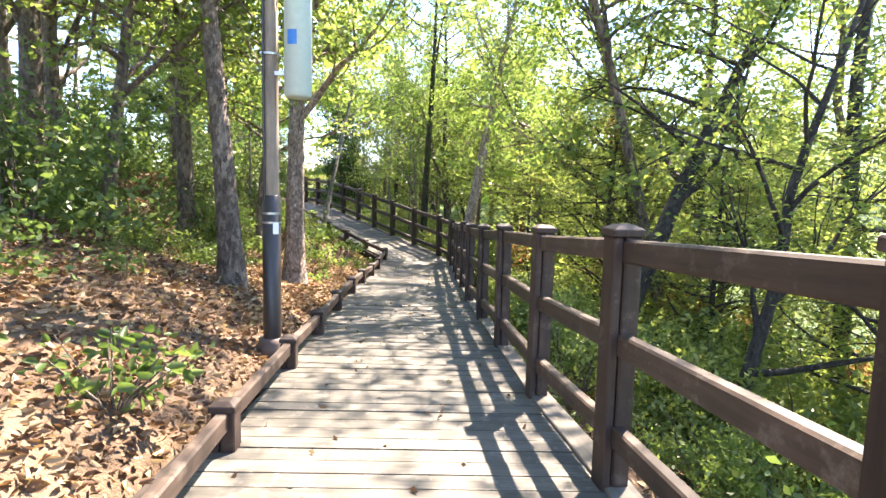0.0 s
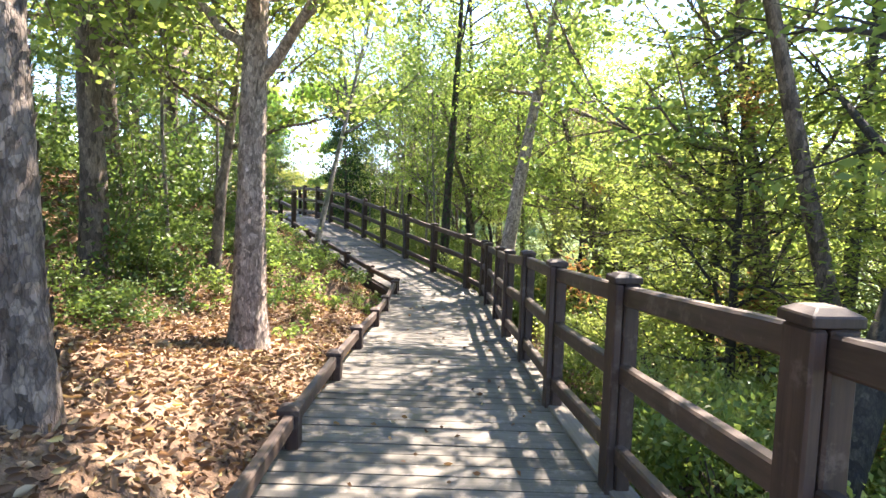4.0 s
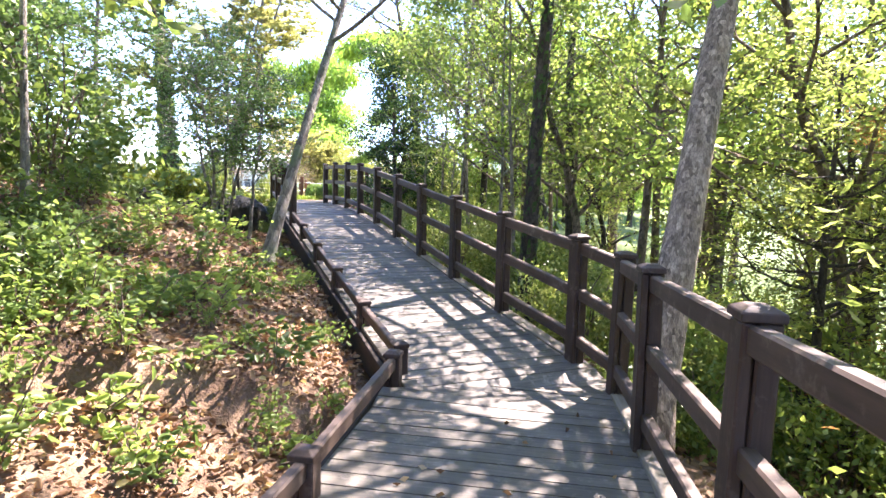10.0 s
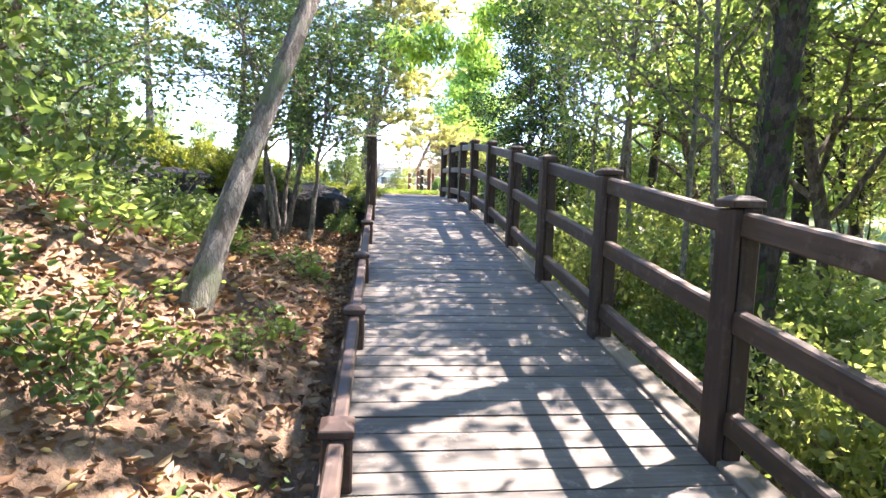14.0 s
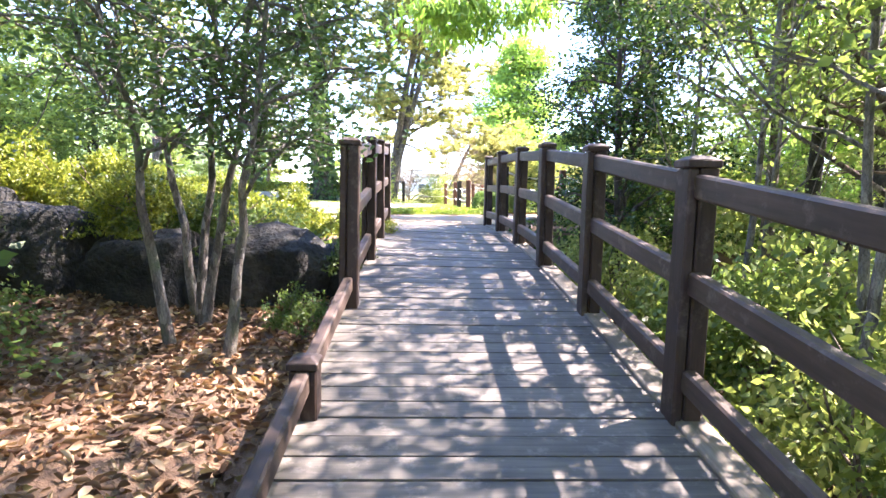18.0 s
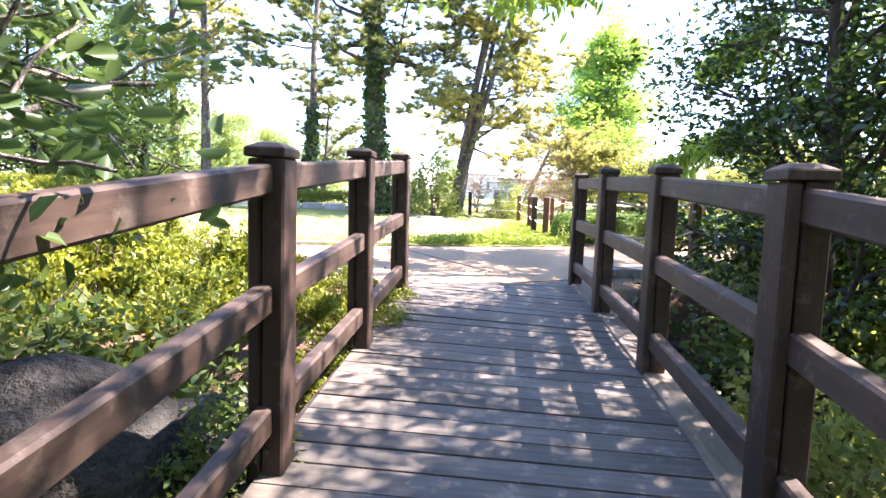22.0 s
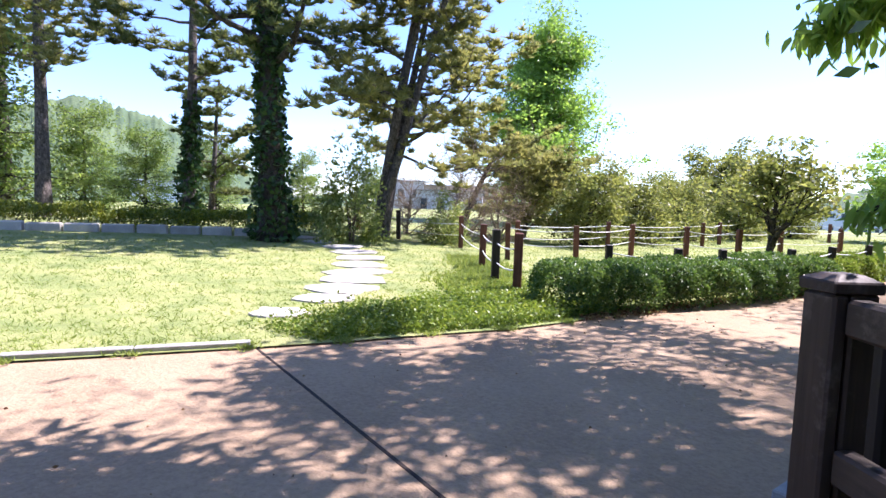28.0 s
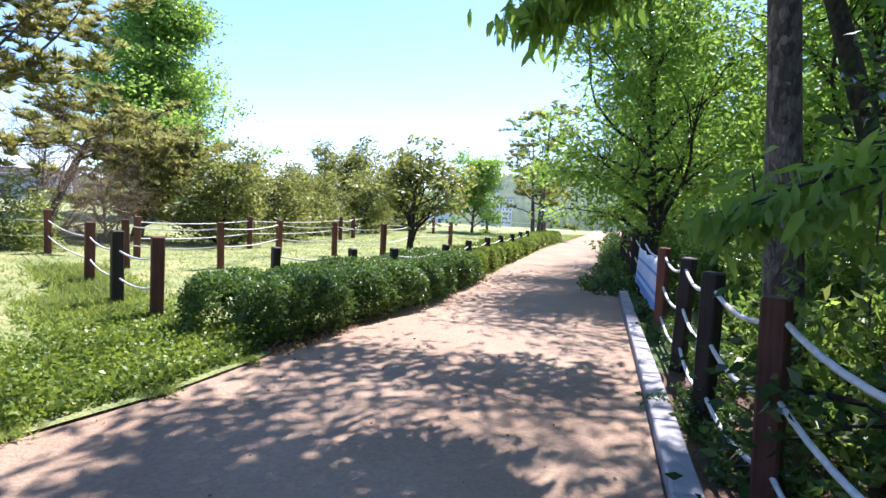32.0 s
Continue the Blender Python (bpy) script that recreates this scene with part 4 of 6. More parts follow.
# tall slope trees added so their high crowns dapple the boardwalk and the bank
canopy = tree("tree", "tall added slope tree whose very high crown casts dappled shade", "tree", (6.3, 13.0, gz(6.3, 13.0)), 49, 13.0, (-0.6, -0.3), 0.14, 0.6, 4.2, 22, 7500, 0.14, M_LEAF_FOREST, M_BARK_DARK, group=WOODS, trunk_wob=0.06)
scatter_copies(canopy, [(6.8, 8.9), (0.7, 24.6)], pick, 0.95, 1.05)
# stretched copy, crown out of view, added only to shade the boulders
copy_thing(canopy, pose(-1.9, 28.0, gz(-1.9, 28.0), 0, 0, 140) @ Matrix.Diagonal((0.85, 0.85, 1.3, 1)))


# ---- shrubs ----
def shrub(name, label, category, at, seed, rx, ry, h, leaves, size, mat, stems=9, width=0.5, group="", droop=0.1, shell=0.5, flat=0.0, stem_mat=None, tufts=0, tuft=0.10):
    """A rounded bush: forked stems, and leaves that thicken towards an uneven outside."""
    rng = np.random.default_rng(seed)
    root = thing(name, label, category, at, group)
    lines = []
    for i in range(stems):
        az = i * 2.399
        q = rng.uniform(0.2, 0.85)
        tip = np.array([math.cos(az) * rx * q, math.sin(az) * ry * q, h * rng.uniform(0.6, 0.95)])
        p = np.linspace(0, 1, 6)[:, None] * tip + rng.normal(size=(6, 3)) * 0.03
        p[0] = (tip[0] * 0.15, tip[1] * 0.15, -0.15)
        lines.append((p, np.linspace(0.014, 0.005, 6)))
    tagged(part("woody_base", tube_mesh("woody_base", lines, stem_mat or M_BARK_BROWN, 5), root), kind="stuff")
    knots = rng.normal(size=(tufts or max(12, min(90, leaves // 26)), 3))
    knots[:, 2] = np.abs(knots[:, 2])
    d = knots[rng.integers(0, len(knots), leaves)]
    d /= np.linalg.norm(d, axis=1)[:, None]
    d = d + rng.normal(size=(leaves, 3)) * tuft
    d[:, 2] = np.abs(d[:, 2])
    d /= np.linalg.norm(d, axis=1)[:, None]
    bumps = 1 + 0.22 * np.sin(d[:, 0] * 5.1 + seed) * np.sin(d[:, 1] * 4.3 + 1.3 * seed) + 0.16 * np.sin(d[:, 2] * 7.7 + d[:, 0] * 3 + seed)
    rr = (shell + (1 - shell) * rng.random(leaves) ** 0.6) * bumps * rng.normal(1, 0.06, leaves)
    c = d * rr[:, None] * np.array([rx, ry, h])
    c[:, 2] = np.maximum(c[:, 2], 0.02)
    part("foliage", leaf_mesh("foliage", rng, c, size, mat, width, droop, flat), root)
    return root


UNDER = "undergrowth along the boardwalk"
bush_a = shrub("shrub", "green leafy undergrowth shrub below the railing", "shrub", (2.0, 2.2, gz(2.0, 2.2)), 51, 0.9, 0.9, 0.95, 4600, 0.068, M_LEAF_BUSH, group=UNDER)
bush_b = shrub("shrub", "yellow-green leafy undergrowth shrub below the railing", "shrub", (1.8, 9.0, gz(1.8, 9.0)), 52, 1.0, 0.9, 1.1, 4600, 0.068, M_LEAF_YELLOW, group=UNDER)
bush_c = shrub("shrub", "low fern-like green shrub on the leafy bank", "shrub", (-3.3, 3.6, gz(-3.3, 3.6)), 53, 0.75, 0.75, 0.6, 2200, 0.065, M_LEAF_FERN, group="shrubs on the bank", shell=0.3, flat=0.5)
bush_d = shrub("shrub", "thin leafy shrub with bare stems on the bank", "shrub", (-4.3, 6.0, gz(-4.3, 6.0)), 54, 1.1, 1.1, 1.7, 2000, 0.10, M_LEAF_FERN, 14, group="shrubs on the bank", shell=0.35, flat=0.3)
rng_b = random.Random(9)
right_spots, left_spots = [], []
for i in range(46):
    s = -3 + i * 0.62
    if s < 15:
        right_spots.append((interp(RIGHT_EDGE, s) + 0.95 + rng_b.uniform(0, 0.9) + (i % 3) * 1.3, s))
    else:
        q = BEND + D2 * (s - 15) + N2 * (HALF + 1.0 + rng_b.uniform(0, 0.8) + (i % 3) * 1.3)
        if s - 15 < 10.5:
            right_spots.append(tuple(q))
scatter_copies(bush_a, right_spots[0::2], rng_b, 0.7, 1.15)
scatter_copies(bush_b, right_spots[1::2], rng_b, 0.7, 1.15)
slope = [tuple(BEND + D2 * (-0.4 + i * 0.8) + N2 * (HALF + 3.0 + (i % 3) * 1.1)) for i in range(11)]
scatter_copies(bush_a, slope, rng_b, 1.3, 1.8)
deep = [tuple(BEND + D2 * (0.6 + i * 0.95) + N2 * (HALF + 2.0 + (i % 4) * 1.0)) for i in range(14)]
scatter_copies(bush_a, deep[0::2], rng_b, 1.2, 1.6)
scatter_copies(bush_b, deep[1::2], rng_b, 1.2, 1.6)
scatter_copies(bush_a, [(6.0 + 2.2 * math.sin(i * 1.7), -3 + i * 1.6) for i in range(20)], rng_b, 1.1, 2.0)
scatter_copies(bush_b, [(4.6 + 1.4 * math.sin(i * 2.3), -2 + i * 1.7) for i in range(18)], rng_b, 1.0, 1.8)
for i in range(34):
    y = -2 + i * 0.55
    left_spots.append((LEFT_X - (3.6 if y < 7 else 1.9) - rng_b.uniform(0.2, 2.2) - (i % 3) * 0.6, y))
scatter_copies(bush_c, [p for p in left_spots[0::2] if not (10.5 < p[1] < 15 and p[0] > -4.4)], rng_b, 0.45, 0.85)
scatter_copies(bush_d, [(-4.8 - 2.6 * rng_b.random(), -1 + i * 1.15) for i in range(16)] + [(-7.8 - 3 * rng_b.random(), i * 1.9) for i in range(11)], rng_b, 0.8, 1.4)
scatter_copies(bush_c, [(-4.6, 11.9), (-5.0, 12.9), (-3.9, 14.2), (-4.4, 15.0), (-5.6, 16.4), (-5.6, 18.8), (-6.2, 19.2), (-7.0, 18.4), (-7.4, 19.9), (-5.2, 14.0)], rng_b, 0.6, 1.0)


def sprig(name, label, seed, stems, leaves, high, size, mat, group):
    """A low woodland seedling clump: thin upright stems with level leaves near their tops."""
    rng = np.random.default_rng(seed)
    root = thing(name, label, "plant", (0, 0, 0), group)
    lines, cs = [], []
    for i in range(stems):
        a, r = rng.uniform(0, 6.28), rng.uniform(0.05, 0.35)
        h = high * rng.uniform(0.45, 1.0)
        p = np.linspace(0, 1, 5)[:, None] * np.array([math.cos(a) * r, math.sin(a) * r, h])
        p[0, 2] = -0.05
        lines.append((p, np.linspace(0.006, 0.003, 5)))
        k = leaves // stems
        f = rng.beta(3, 1.2, k)[:, None]
        cs.append(p[-1] * f + rng.normal(size=(k, 3)) * np.array([0.08, 0.08, 0.03]))
    tagged(part("woody_base", tube_mesh("woody_base", lines, M_BARK_BROWN, 4), root), kind="stuff")
    part("foliage", leaf_mesh("foliage", rng, np.concatenate(cs), size, mat, 0.55, 0.15, 0.6, True), root)
    return root


SPRIGS = "seedlings on the leafy bank"
sprig_a = sprig("seedling_clump", "green woodland seedlings among fallen leaves", 55, 9, 150, 0.36, 0.066, M_LEAF_FERN, SPRIGS)
sprig_b = sprig("seedling_clump", "yellow-green woodland seedlings among fallen leaves", 56, 10, 190, 0.55, 0.066, M_LEAF_BUSH, SPRIGS)
sprig_c = sprig("seedling_clump", "low bright green seedlings on bare soil", 57, 7, 80, 0.19, 0.066, M_LEAF_CANOPY, SPRIGS)
for model, x, y in ((sprig_a, -3.0, 12.4), (sprig_b, -3.6, 13.6), (sprig_c, -2.3, 11.0)):
    model.matrix_basis = pose(x, y, gz(x, y))
spots = []
while len(spots) < 105:
    y = rng_b.uniform(0.5, 20.5)
    far = rng_b.uniform(0.45, 4.6)
    if y < 15.2:
        x = LEFT_X - far
    else:
        q = BEND + D2 * (y - 15.2) - N2 * (HALF + far)
        x, y = q
    near = far < 1.5
    if (near and rng_b.random() < 0.55) or (y < 12 and rng_b.random() < (0.9 if far < 2.4 else 0.6)):
        continue
    spots.append((float(x), float(y)))
for i in range(12):
    q = BEND + D2 * rng_b.uniform(0.1, 4.6) - N2 * (HALF + rng_b.uniform(0.45, 3.2))
    spots.append((float(q[0]), float(q[1])))
low = []
for i in range(30):
    q = BEND + D2 * rng_b.uniform(-0.5, 5.4) - N2 * (HALF + rng_b.uniform(0.4, 3.4))
    low.append((float(q[0]), float(q[1])))
scatter_copies(sprig_c, low, rng_b, 0.6, 1.2)
scatter_copies(sprig_a, spots[0::3], rng_b, 0.7, 1.25)
scatter_copies(sprig_b, spots[1::3], rng_b, 0.5, 1.0)
scatter_copies(sprig_c, spots[2::3], rng_b, 0.7, 1.4)

# azaleas at the end of the boardwalk and on the terrace over the boulders
azalea = shrub("azalea", "yellow-green azalea bush lit by the sun", "shrub", (-8.35, 24.0, 0.46), 61, 0.75, 0.75, 0.75, 13000, 0.048, M_LEAF_AZALEA, 14, group="azaleas at the boardwalk end", shell=0.8, droop=-0.6, tufts=150, tuft=0.055)
for x, y, z, k in [(-7.75, 23.2, 0.33, 0.95), (-9.1, 24.9, 0.51, 0.75), (-8.75, 23.2, 0.56, 1.0), (-9.7, 23.9, 0.66, 0.9), (-8.3, 22.2, 0.66, 0.8), (-9.5, 22.6, 0.71, 0.95), (-10.6, 23.2, 0.71, 1.0), (-10.9, 22.0, 0.71, 1.0), (-12.0, 21.4, 0.71, 1.0), (-11.9, 22.6, 0.71, 1.0), (-8.05, 24.95, 0.49, 0.5), (-7.95, 21.6, 0.75, 0.85), (-8.9, 21.7, 0.85, 0.9), (-9.6, 21.2, 0.95, 1.0), (-10.4, 21.0, 1.0, 1.1), (-7.5, 23.9, 0.45, 0.55), (-7.05, 24.0, 0.36, 0.62), (-6.65, 23.35, 0.28, 0.5), (-7.4, 24.7, 0.46, 0.5)]:
    copy_thing(azalea, pose(x, y, z, 0, 0, 77 * x) @ Matrix.Diagonal((k, k, k, 1)))
bush_e = shrub("shrub", "small green bush at the terrace foot", "shrub", (-6.5, 22.65, 0.22), 62, 0.6, 0.5, 0.6, 2200, 0.07, M_LEAF_FERN, 9, group="azaleas at the boardwalk end")
bush_e.location.x, bush_e.location.y = -6.95, 22.8
for x, y, z, k in [(-6.05, 22.55, 0.45, 0.55), (-7.15, 22.1, 0.62, 0.9), (-7.75, 21.75, 0.7, 0.9), (-5.5, 21.3, 0.2, 0.45)]:
    copy_thing(bush_e, pose(x, y, z, 0, 0, 63 * x) @ Matrix.Diagonal((k, k, k, 1)))
scatter_copies(bush_e, [(-10.3, 20.9), (-9.0, 21.9), (-11.6, 20.6)], rng_b, 0.9, 1.4)


# ---- boulders ----
def boulder(at, size, seed, rz):
    bm = bmesh.new()
    bmesh.ops.create_icosphere(bm, subdivisions=4, radius=1.0)
    for v in bm.verts:
        p = v.co.copy()
        k = 1 + 0.28 * noise.noise(p * 1.1 + Vector((seed, 0, 0))) + 0.10 * noise.noise(p * 3.1 + Vector((0, seed, 0))) + 0.03 * noise.noise(p * 9)
        p = Vector([math.copysign(abs(c) ** 0.72, c) for c in p]) * k
        v.co = Vector((p.x * size[0], p.y * size[1], p.z * size[2]))
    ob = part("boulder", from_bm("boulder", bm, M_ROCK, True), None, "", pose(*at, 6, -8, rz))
    return tagged(ob, "large grey retaining boulder, darkened for shade, half buried in leaf litter", "boulder", "boulders at the terrace edge")


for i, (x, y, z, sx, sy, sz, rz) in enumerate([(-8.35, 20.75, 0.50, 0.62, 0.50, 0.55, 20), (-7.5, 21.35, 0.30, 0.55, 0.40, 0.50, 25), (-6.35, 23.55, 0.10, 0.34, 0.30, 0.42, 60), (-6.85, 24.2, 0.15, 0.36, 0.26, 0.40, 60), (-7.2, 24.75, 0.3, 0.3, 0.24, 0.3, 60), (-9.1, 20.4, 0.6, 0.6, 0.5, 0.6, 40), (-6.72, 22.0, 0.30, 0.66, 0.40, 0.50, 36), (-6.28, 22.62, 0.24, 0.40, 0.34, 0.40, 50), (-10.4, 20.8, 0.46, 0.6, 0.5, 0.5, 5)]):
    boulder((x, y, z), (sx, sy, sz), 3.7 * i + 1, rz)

# ---- lamp pole with its box, by the low rail ----
pole = thing("utility_pole", "tan wooden pole with a black sleeve and a steel band", "pole", (-1.49, 5.08, gz(-1.49, 5.08)))


def lathe(name, profile, mat, sides=24):
    p = [(0, 0, z) for r, z in profile]
    v, f = tube_arrays(np.array(p) + np.array([[0, 0, 1e-6 * i] for i in range(len(p))]), [r for r, z in profile], sides)
    return mesh_of(name, v, f, mat, False)


zb = -gz(-1.49, 5.08)
part("footing", lathe("footing", [(0.001, zb - 0.1), (0.15, zb - 0.1), (0.15, zb + 0.02), (0.12, zb + 0.05), (0.12, zb + 0.09), (0.001, zb + 0.1)], M_POLE_BASE), pole, "round brown collar")
part("sleeve", lathe("sleeve", [(0.079, zb), (0.079, zb + 1.36), (0.06, zb + 1.37)], M_POLE_DARK), pole, "glossy black lower sleeve")
part("shaft", lathe("shaft", [(0.066, zb + 1.3), (0.058, zb + 5.2), (0.001, zb + 5.21)], M_POLE_TAN), pole)
for zz in (1.12, 1.2, 2.55):
    part("band", lathe("band", [(0.0815, zb + zz), (0.0815, zb + zz + 0.018)], M_STEEL), pole, "thin steel band")
part("tag", from_bm("tag", box_bm(0.05, 0.004, 0.10, 0.0), M_WHITE), pole, "small white tag", pose(0.053, -0.064, zb + 1.08, 0, 0, 38))
part("cable", tube_mesh("cable", [(np.array([(-0.045, -0.063, zb + z) for z in np.linspace(1.3, 5.0, 9)]), np.full(9, 0.011))], M_POLE_DARK, 6), pole, "black cable")
drum = thing("transformer_drum", "grey-green steel drum strapped to a pole with a blue label", "pole box", (-1.25, 5.05, 2.2))
part("body", lathe("body", [(0.001, 0.0), (0.10, 0.0), (0.115, 0.02), (0.115, 0.82), (0.118, 0.83), (0.118, 0.86), (0.113, 0.87), (0.113, 1.25), (0.001, 1.3)], M_DRUM, 28), drum)
lab = bmesh.new()
for i in range(7):
    a = -2.15 + i * 0.12
    for z in (0.42, 0.54):
        lab.verts.new((0.1175 * math.cos(a), 0.1175 * math.sin(a), z))
lab.verts.ensure_lookup_table()
for i in range(6):
    lab.faces.new((lab.verts[2 * i], lab.verts[2 * i + 2], lab.verts[2 * i + 3], lab.verts[2 * i + 1]))
label_me = from_bm("label_plate", lab, M_BLUE)
part("label_plate", label_me, drum, "blue label")
for zz in (0.2, 0.9):
    part("bracket", from_bm("bracket", box_bm(0.16, 0.03, 0.04, 0.003, (-0.14, 0, zz)), M_STEEL), drum, "steel bracket")


# ---- park edge: kerbs, stones, hedge, rope fences ----
def kerb_run(name, line, length, wide, high, z, mat, label, gap=0.008):
    root = thing(name, label, "kerb", (line[0][0], line[0][1], z), kind="structure")
    p = np.array(line, float)
    t = np.concatenate([[0], np.cumsum(np.linalg.norm(np.diff(p, axis=0), axis=1))])
    n = int(t[-1] / length)
    me = from_bm("kerb_stone", box_bm(length - gap, wide, high, 0.008), mat)
    for i in range(n):
        a, b = i * length, (i + 1) * length
        pa = [np.interp(a, t, p[:, k]) for k in range(2)]
        pb = [np.interp(b, t, p[:, k]) for k in range(2)]
        part("kerb_stone", me, root, "", pose((pa[0] + pb[0]) / 2 - line[0][0], (pa[1] + pb[1]) / 2 - line[0][1], high / 2 - 0.06, 0, 0, math.degrees(math.atan2(pb[1] - pa[1], pb[0] - pa[0]))))
    return root


kerb_run("kerb", [(x + 0.075, y) for x, y in KERB_RIGHT[:6]], 1.0, 0.15, 0.14, PLAZA_Z, M_GRANITE, "pale grey granite kerb along the path")
kerb_run("kerb", [(x - 0.03, y + 0.02) for x, y in LAWN_EDGE[1:6]], 0.92, 0.09, 0.12, PLAZA_Z, M_CONCRETE, "narrow concrete kerb at the lawn edge")


def flagstone(x, y, r, seed, rz):
    rng = random.Random(seed)
    bm = bmesh.new()
    n = 11
    ring = []
    for i in range(n):
        a = 2 * math.pi * i / n
        k = r * rng.uniform(0.8, 1.22)
        ring.append(bm.verts.new((math.copysign(abs(math.cos(a)) ** 0.75, math.cos(a)) * k * 1.1, math.copysign(abs(math.sin(a)) ** 0.75, math.sin(a)) * k * 0.95, 0.0)))
    f = bm.faces.new(ring)
    ex = bmesh.ops.extrude_face_region(bm, geom=[f])
    top = [e for e in ex["geom"] if isinstance(e, bmesh.types.BMVert)]
    bmesh.ops.translate(bm, vec=(0, 0, 0.055), verts=top)
    bmesh.ops.bevel(bm, geom=[e for e in bm.edges if e.verts[0] in top and e.verts[1] in top], offset=0.015, segments=2, affect="EDGES", profile=0.6)
    ob = part("stepping_stone", from_bm("stepping_stone", bm, M_FLAG), None, "", pose(x, y, float(lawn_z(x, y)) - 0.03, 0, 0, rz))
    return tagged(ob, "flat pale stepping stone set in the lawn", "stepping stone", "stepping stones across the lawn")


for i, (x, y, r) in enumerate([(-11.41, 29.46, 0.26), (-11.57, 30.48, 0.33), (-11.97, 31.21, 0.42), (-12.41, 32.01, 0.45), (-12.97, 32.8, 0.45), (-13.53, 33.62, 0.45), (-14.2, 34.43, 0.45), (-14.96, 35.17, 0.45), (-15.87, 35.8, 0.45), (-16.94, 36.25, 0.45), (-18.09, 36.51, 0.45)]):
    flagstone(x, y, r * 1.08, 70 + i, 35 + 40 * math.sin(i * 2.1))
for i, (x, y) in enumerate([(-10.14, 29.95), (-9.75, 30.7), (-10.8, 29.66), (-12.3, 28.32), (-12.65, 29.16)]):
    q = flagstone(x, y, 0.24, 90 + i, 40 * i)
    q.location.z -= 0.045

hedge_line = resample([(-9.02, 31.78), (-8.35, 32.58), (-7.76, 33.4), (-7.1, 34.58), (-6.3, 36.24), (-4.58, 40.08), (-3.02, 43.29), (-1.3, 47.16), (1.97, 53.61)], 9)


def hedge(line, wide, high, z, seed, leaves, mat, label, group, size=0.07, ends=(True, True)):
    """A clipped hedge: a box-like cloud of leaves with a dark twiggy inside."""
    rng = np.random.default_rng(seed)
    root = thing("hedge", label, "hedge", (line[0][0], line[0][1], z), group)
    p = np.asarray(line, float)
    t = np.concatenate([[0], np.cumsum(np.linalg.norm(np.diff(p, axis=0), axis=1))])
    u = rng.random(leaves) * t[-1]
    c = np.stack([np.interp(u, t, p[:, 0]), np.interp(u, t, p[:, 1])], 1)
    d = np.stack([np.interp(u + 0.05, t, p[:, 0]), np.interp(u + 0.05, t, p[:, 1])], 1) - np.stack([np.interp(u - 0.05, t, p[:, 0]), np.interp(u - 0.05, t, p[:, 1])], 1)
    d /= np.linalg.norm(d, axis=1)[:, None] + 1e-9
    th = rng.random(leaves) * np.pi
    k = 1 - 0.32 * rng.random(leaves) ** 1.6
    wob = 1 + 0.06 * np.sin(u * 3.1 + seed + th) + 0.05 * np.sin(u * 7.3 + 2 * th)
    sq = np.sign(np.cos(th)) * np.abs(np.cos(th)) ** 0.45
    lat, up = sq * wide / 2 * k * wob, np.abs(np.sin(th)) ** 0.45 * high * k * wob
    end = np.minimum(u if ends[0] else u + 9, t[-1] - u if ends[1] else t[-1] - u + 9)
    lat = lat * np.clip(0.6 + end / 0.3, 0, 1)
    up *= np.clip(0.55 + end / 0.35, 0, 1)
    xyz = np.stack([c[:, 0] + d[:, 1] * lat - line[0][0], c[:, 1] - d[:, 0] * lat - line[0][1], up], 1)
    part("foliage", leaf_mesh("foliage", rng, xyz, size, mat, 0.5, -0.1), root)
    lines = []
    for i in range(int(t[-1] / 0.16)):
        a = i * 0.16 + 0.08
        b = np.array([np.interp(a, t, p[:, 0]) - line[0][0], np.interp(a, t, p[:, 1]) - line[0][1]])
        e = rng.normal(size=2) * wide * 0.22
        lines.append((np.array([(b[0], b[1], -0.05), (b[0] + e[0] * 0.5, b[1] + e[1] * 0.5, high * 0.45), (b[0] + e[0], b[1] + e[1], high * 0.85)]), np.array([0.012, 0.009, 0.004])))
    tagged(part("woody_base", tube_mesh("woody_base", lines, M_BARK_DARK, 5), root), kind="stuff")
    return root


# far segments take a brighter leaf colour that stands in for sunlight
for i in range(8):
    seg = hedge_line[i:i + 2]
    ln = math.hypot(*(seg[1] - seg[0]))
    hedge(seg, 1.3 if i < 2 else 1.0, 0.60 if i < 2 else 0.52, PLAZA_Z, 100 + i, int(ln * (13000 if i < 3 else 6000)), M_LEAF_HEDGE if i < 2 else M_HEDGE_BRIGHT, "clipped dark green hedge beside the path" if i < 2 else "clipped yellow-green hedge beside the path, leaves coloured as sunlit", "hedges along the path", 0.045 if i < 3 else 0.06, (i == 0, i == 7))
back_hedge = resample([(-29.16, 24.37), (-24.43, 29.96), (-21.09, 34.49), (-18.25, 37.8)], 4)
for i in range(3):
    seg = back_hedge[i:i + 2]
    hedge(seg, 1.3, 0.55, float(lawn_z(*seg[0])), 120 + i, 9000, M_LEAF_AZALEA, "low yellow-green azalea hedge behind the stone edging", "azalea hedge at the lawn back", 0.085)
wall_line = resample([(-28.47, 23.6), (-23.75, 29.27), (-20.59, 33.68), (-18.17, 36.42)], 22)
edging = thing("stone_edging", "low pale stone edging at the back of the lawn", "edging", (float(wall_line[0][0]), float(wall_line[0][1]), float(lawn_z(*wall_line[0]))), kind="structure")
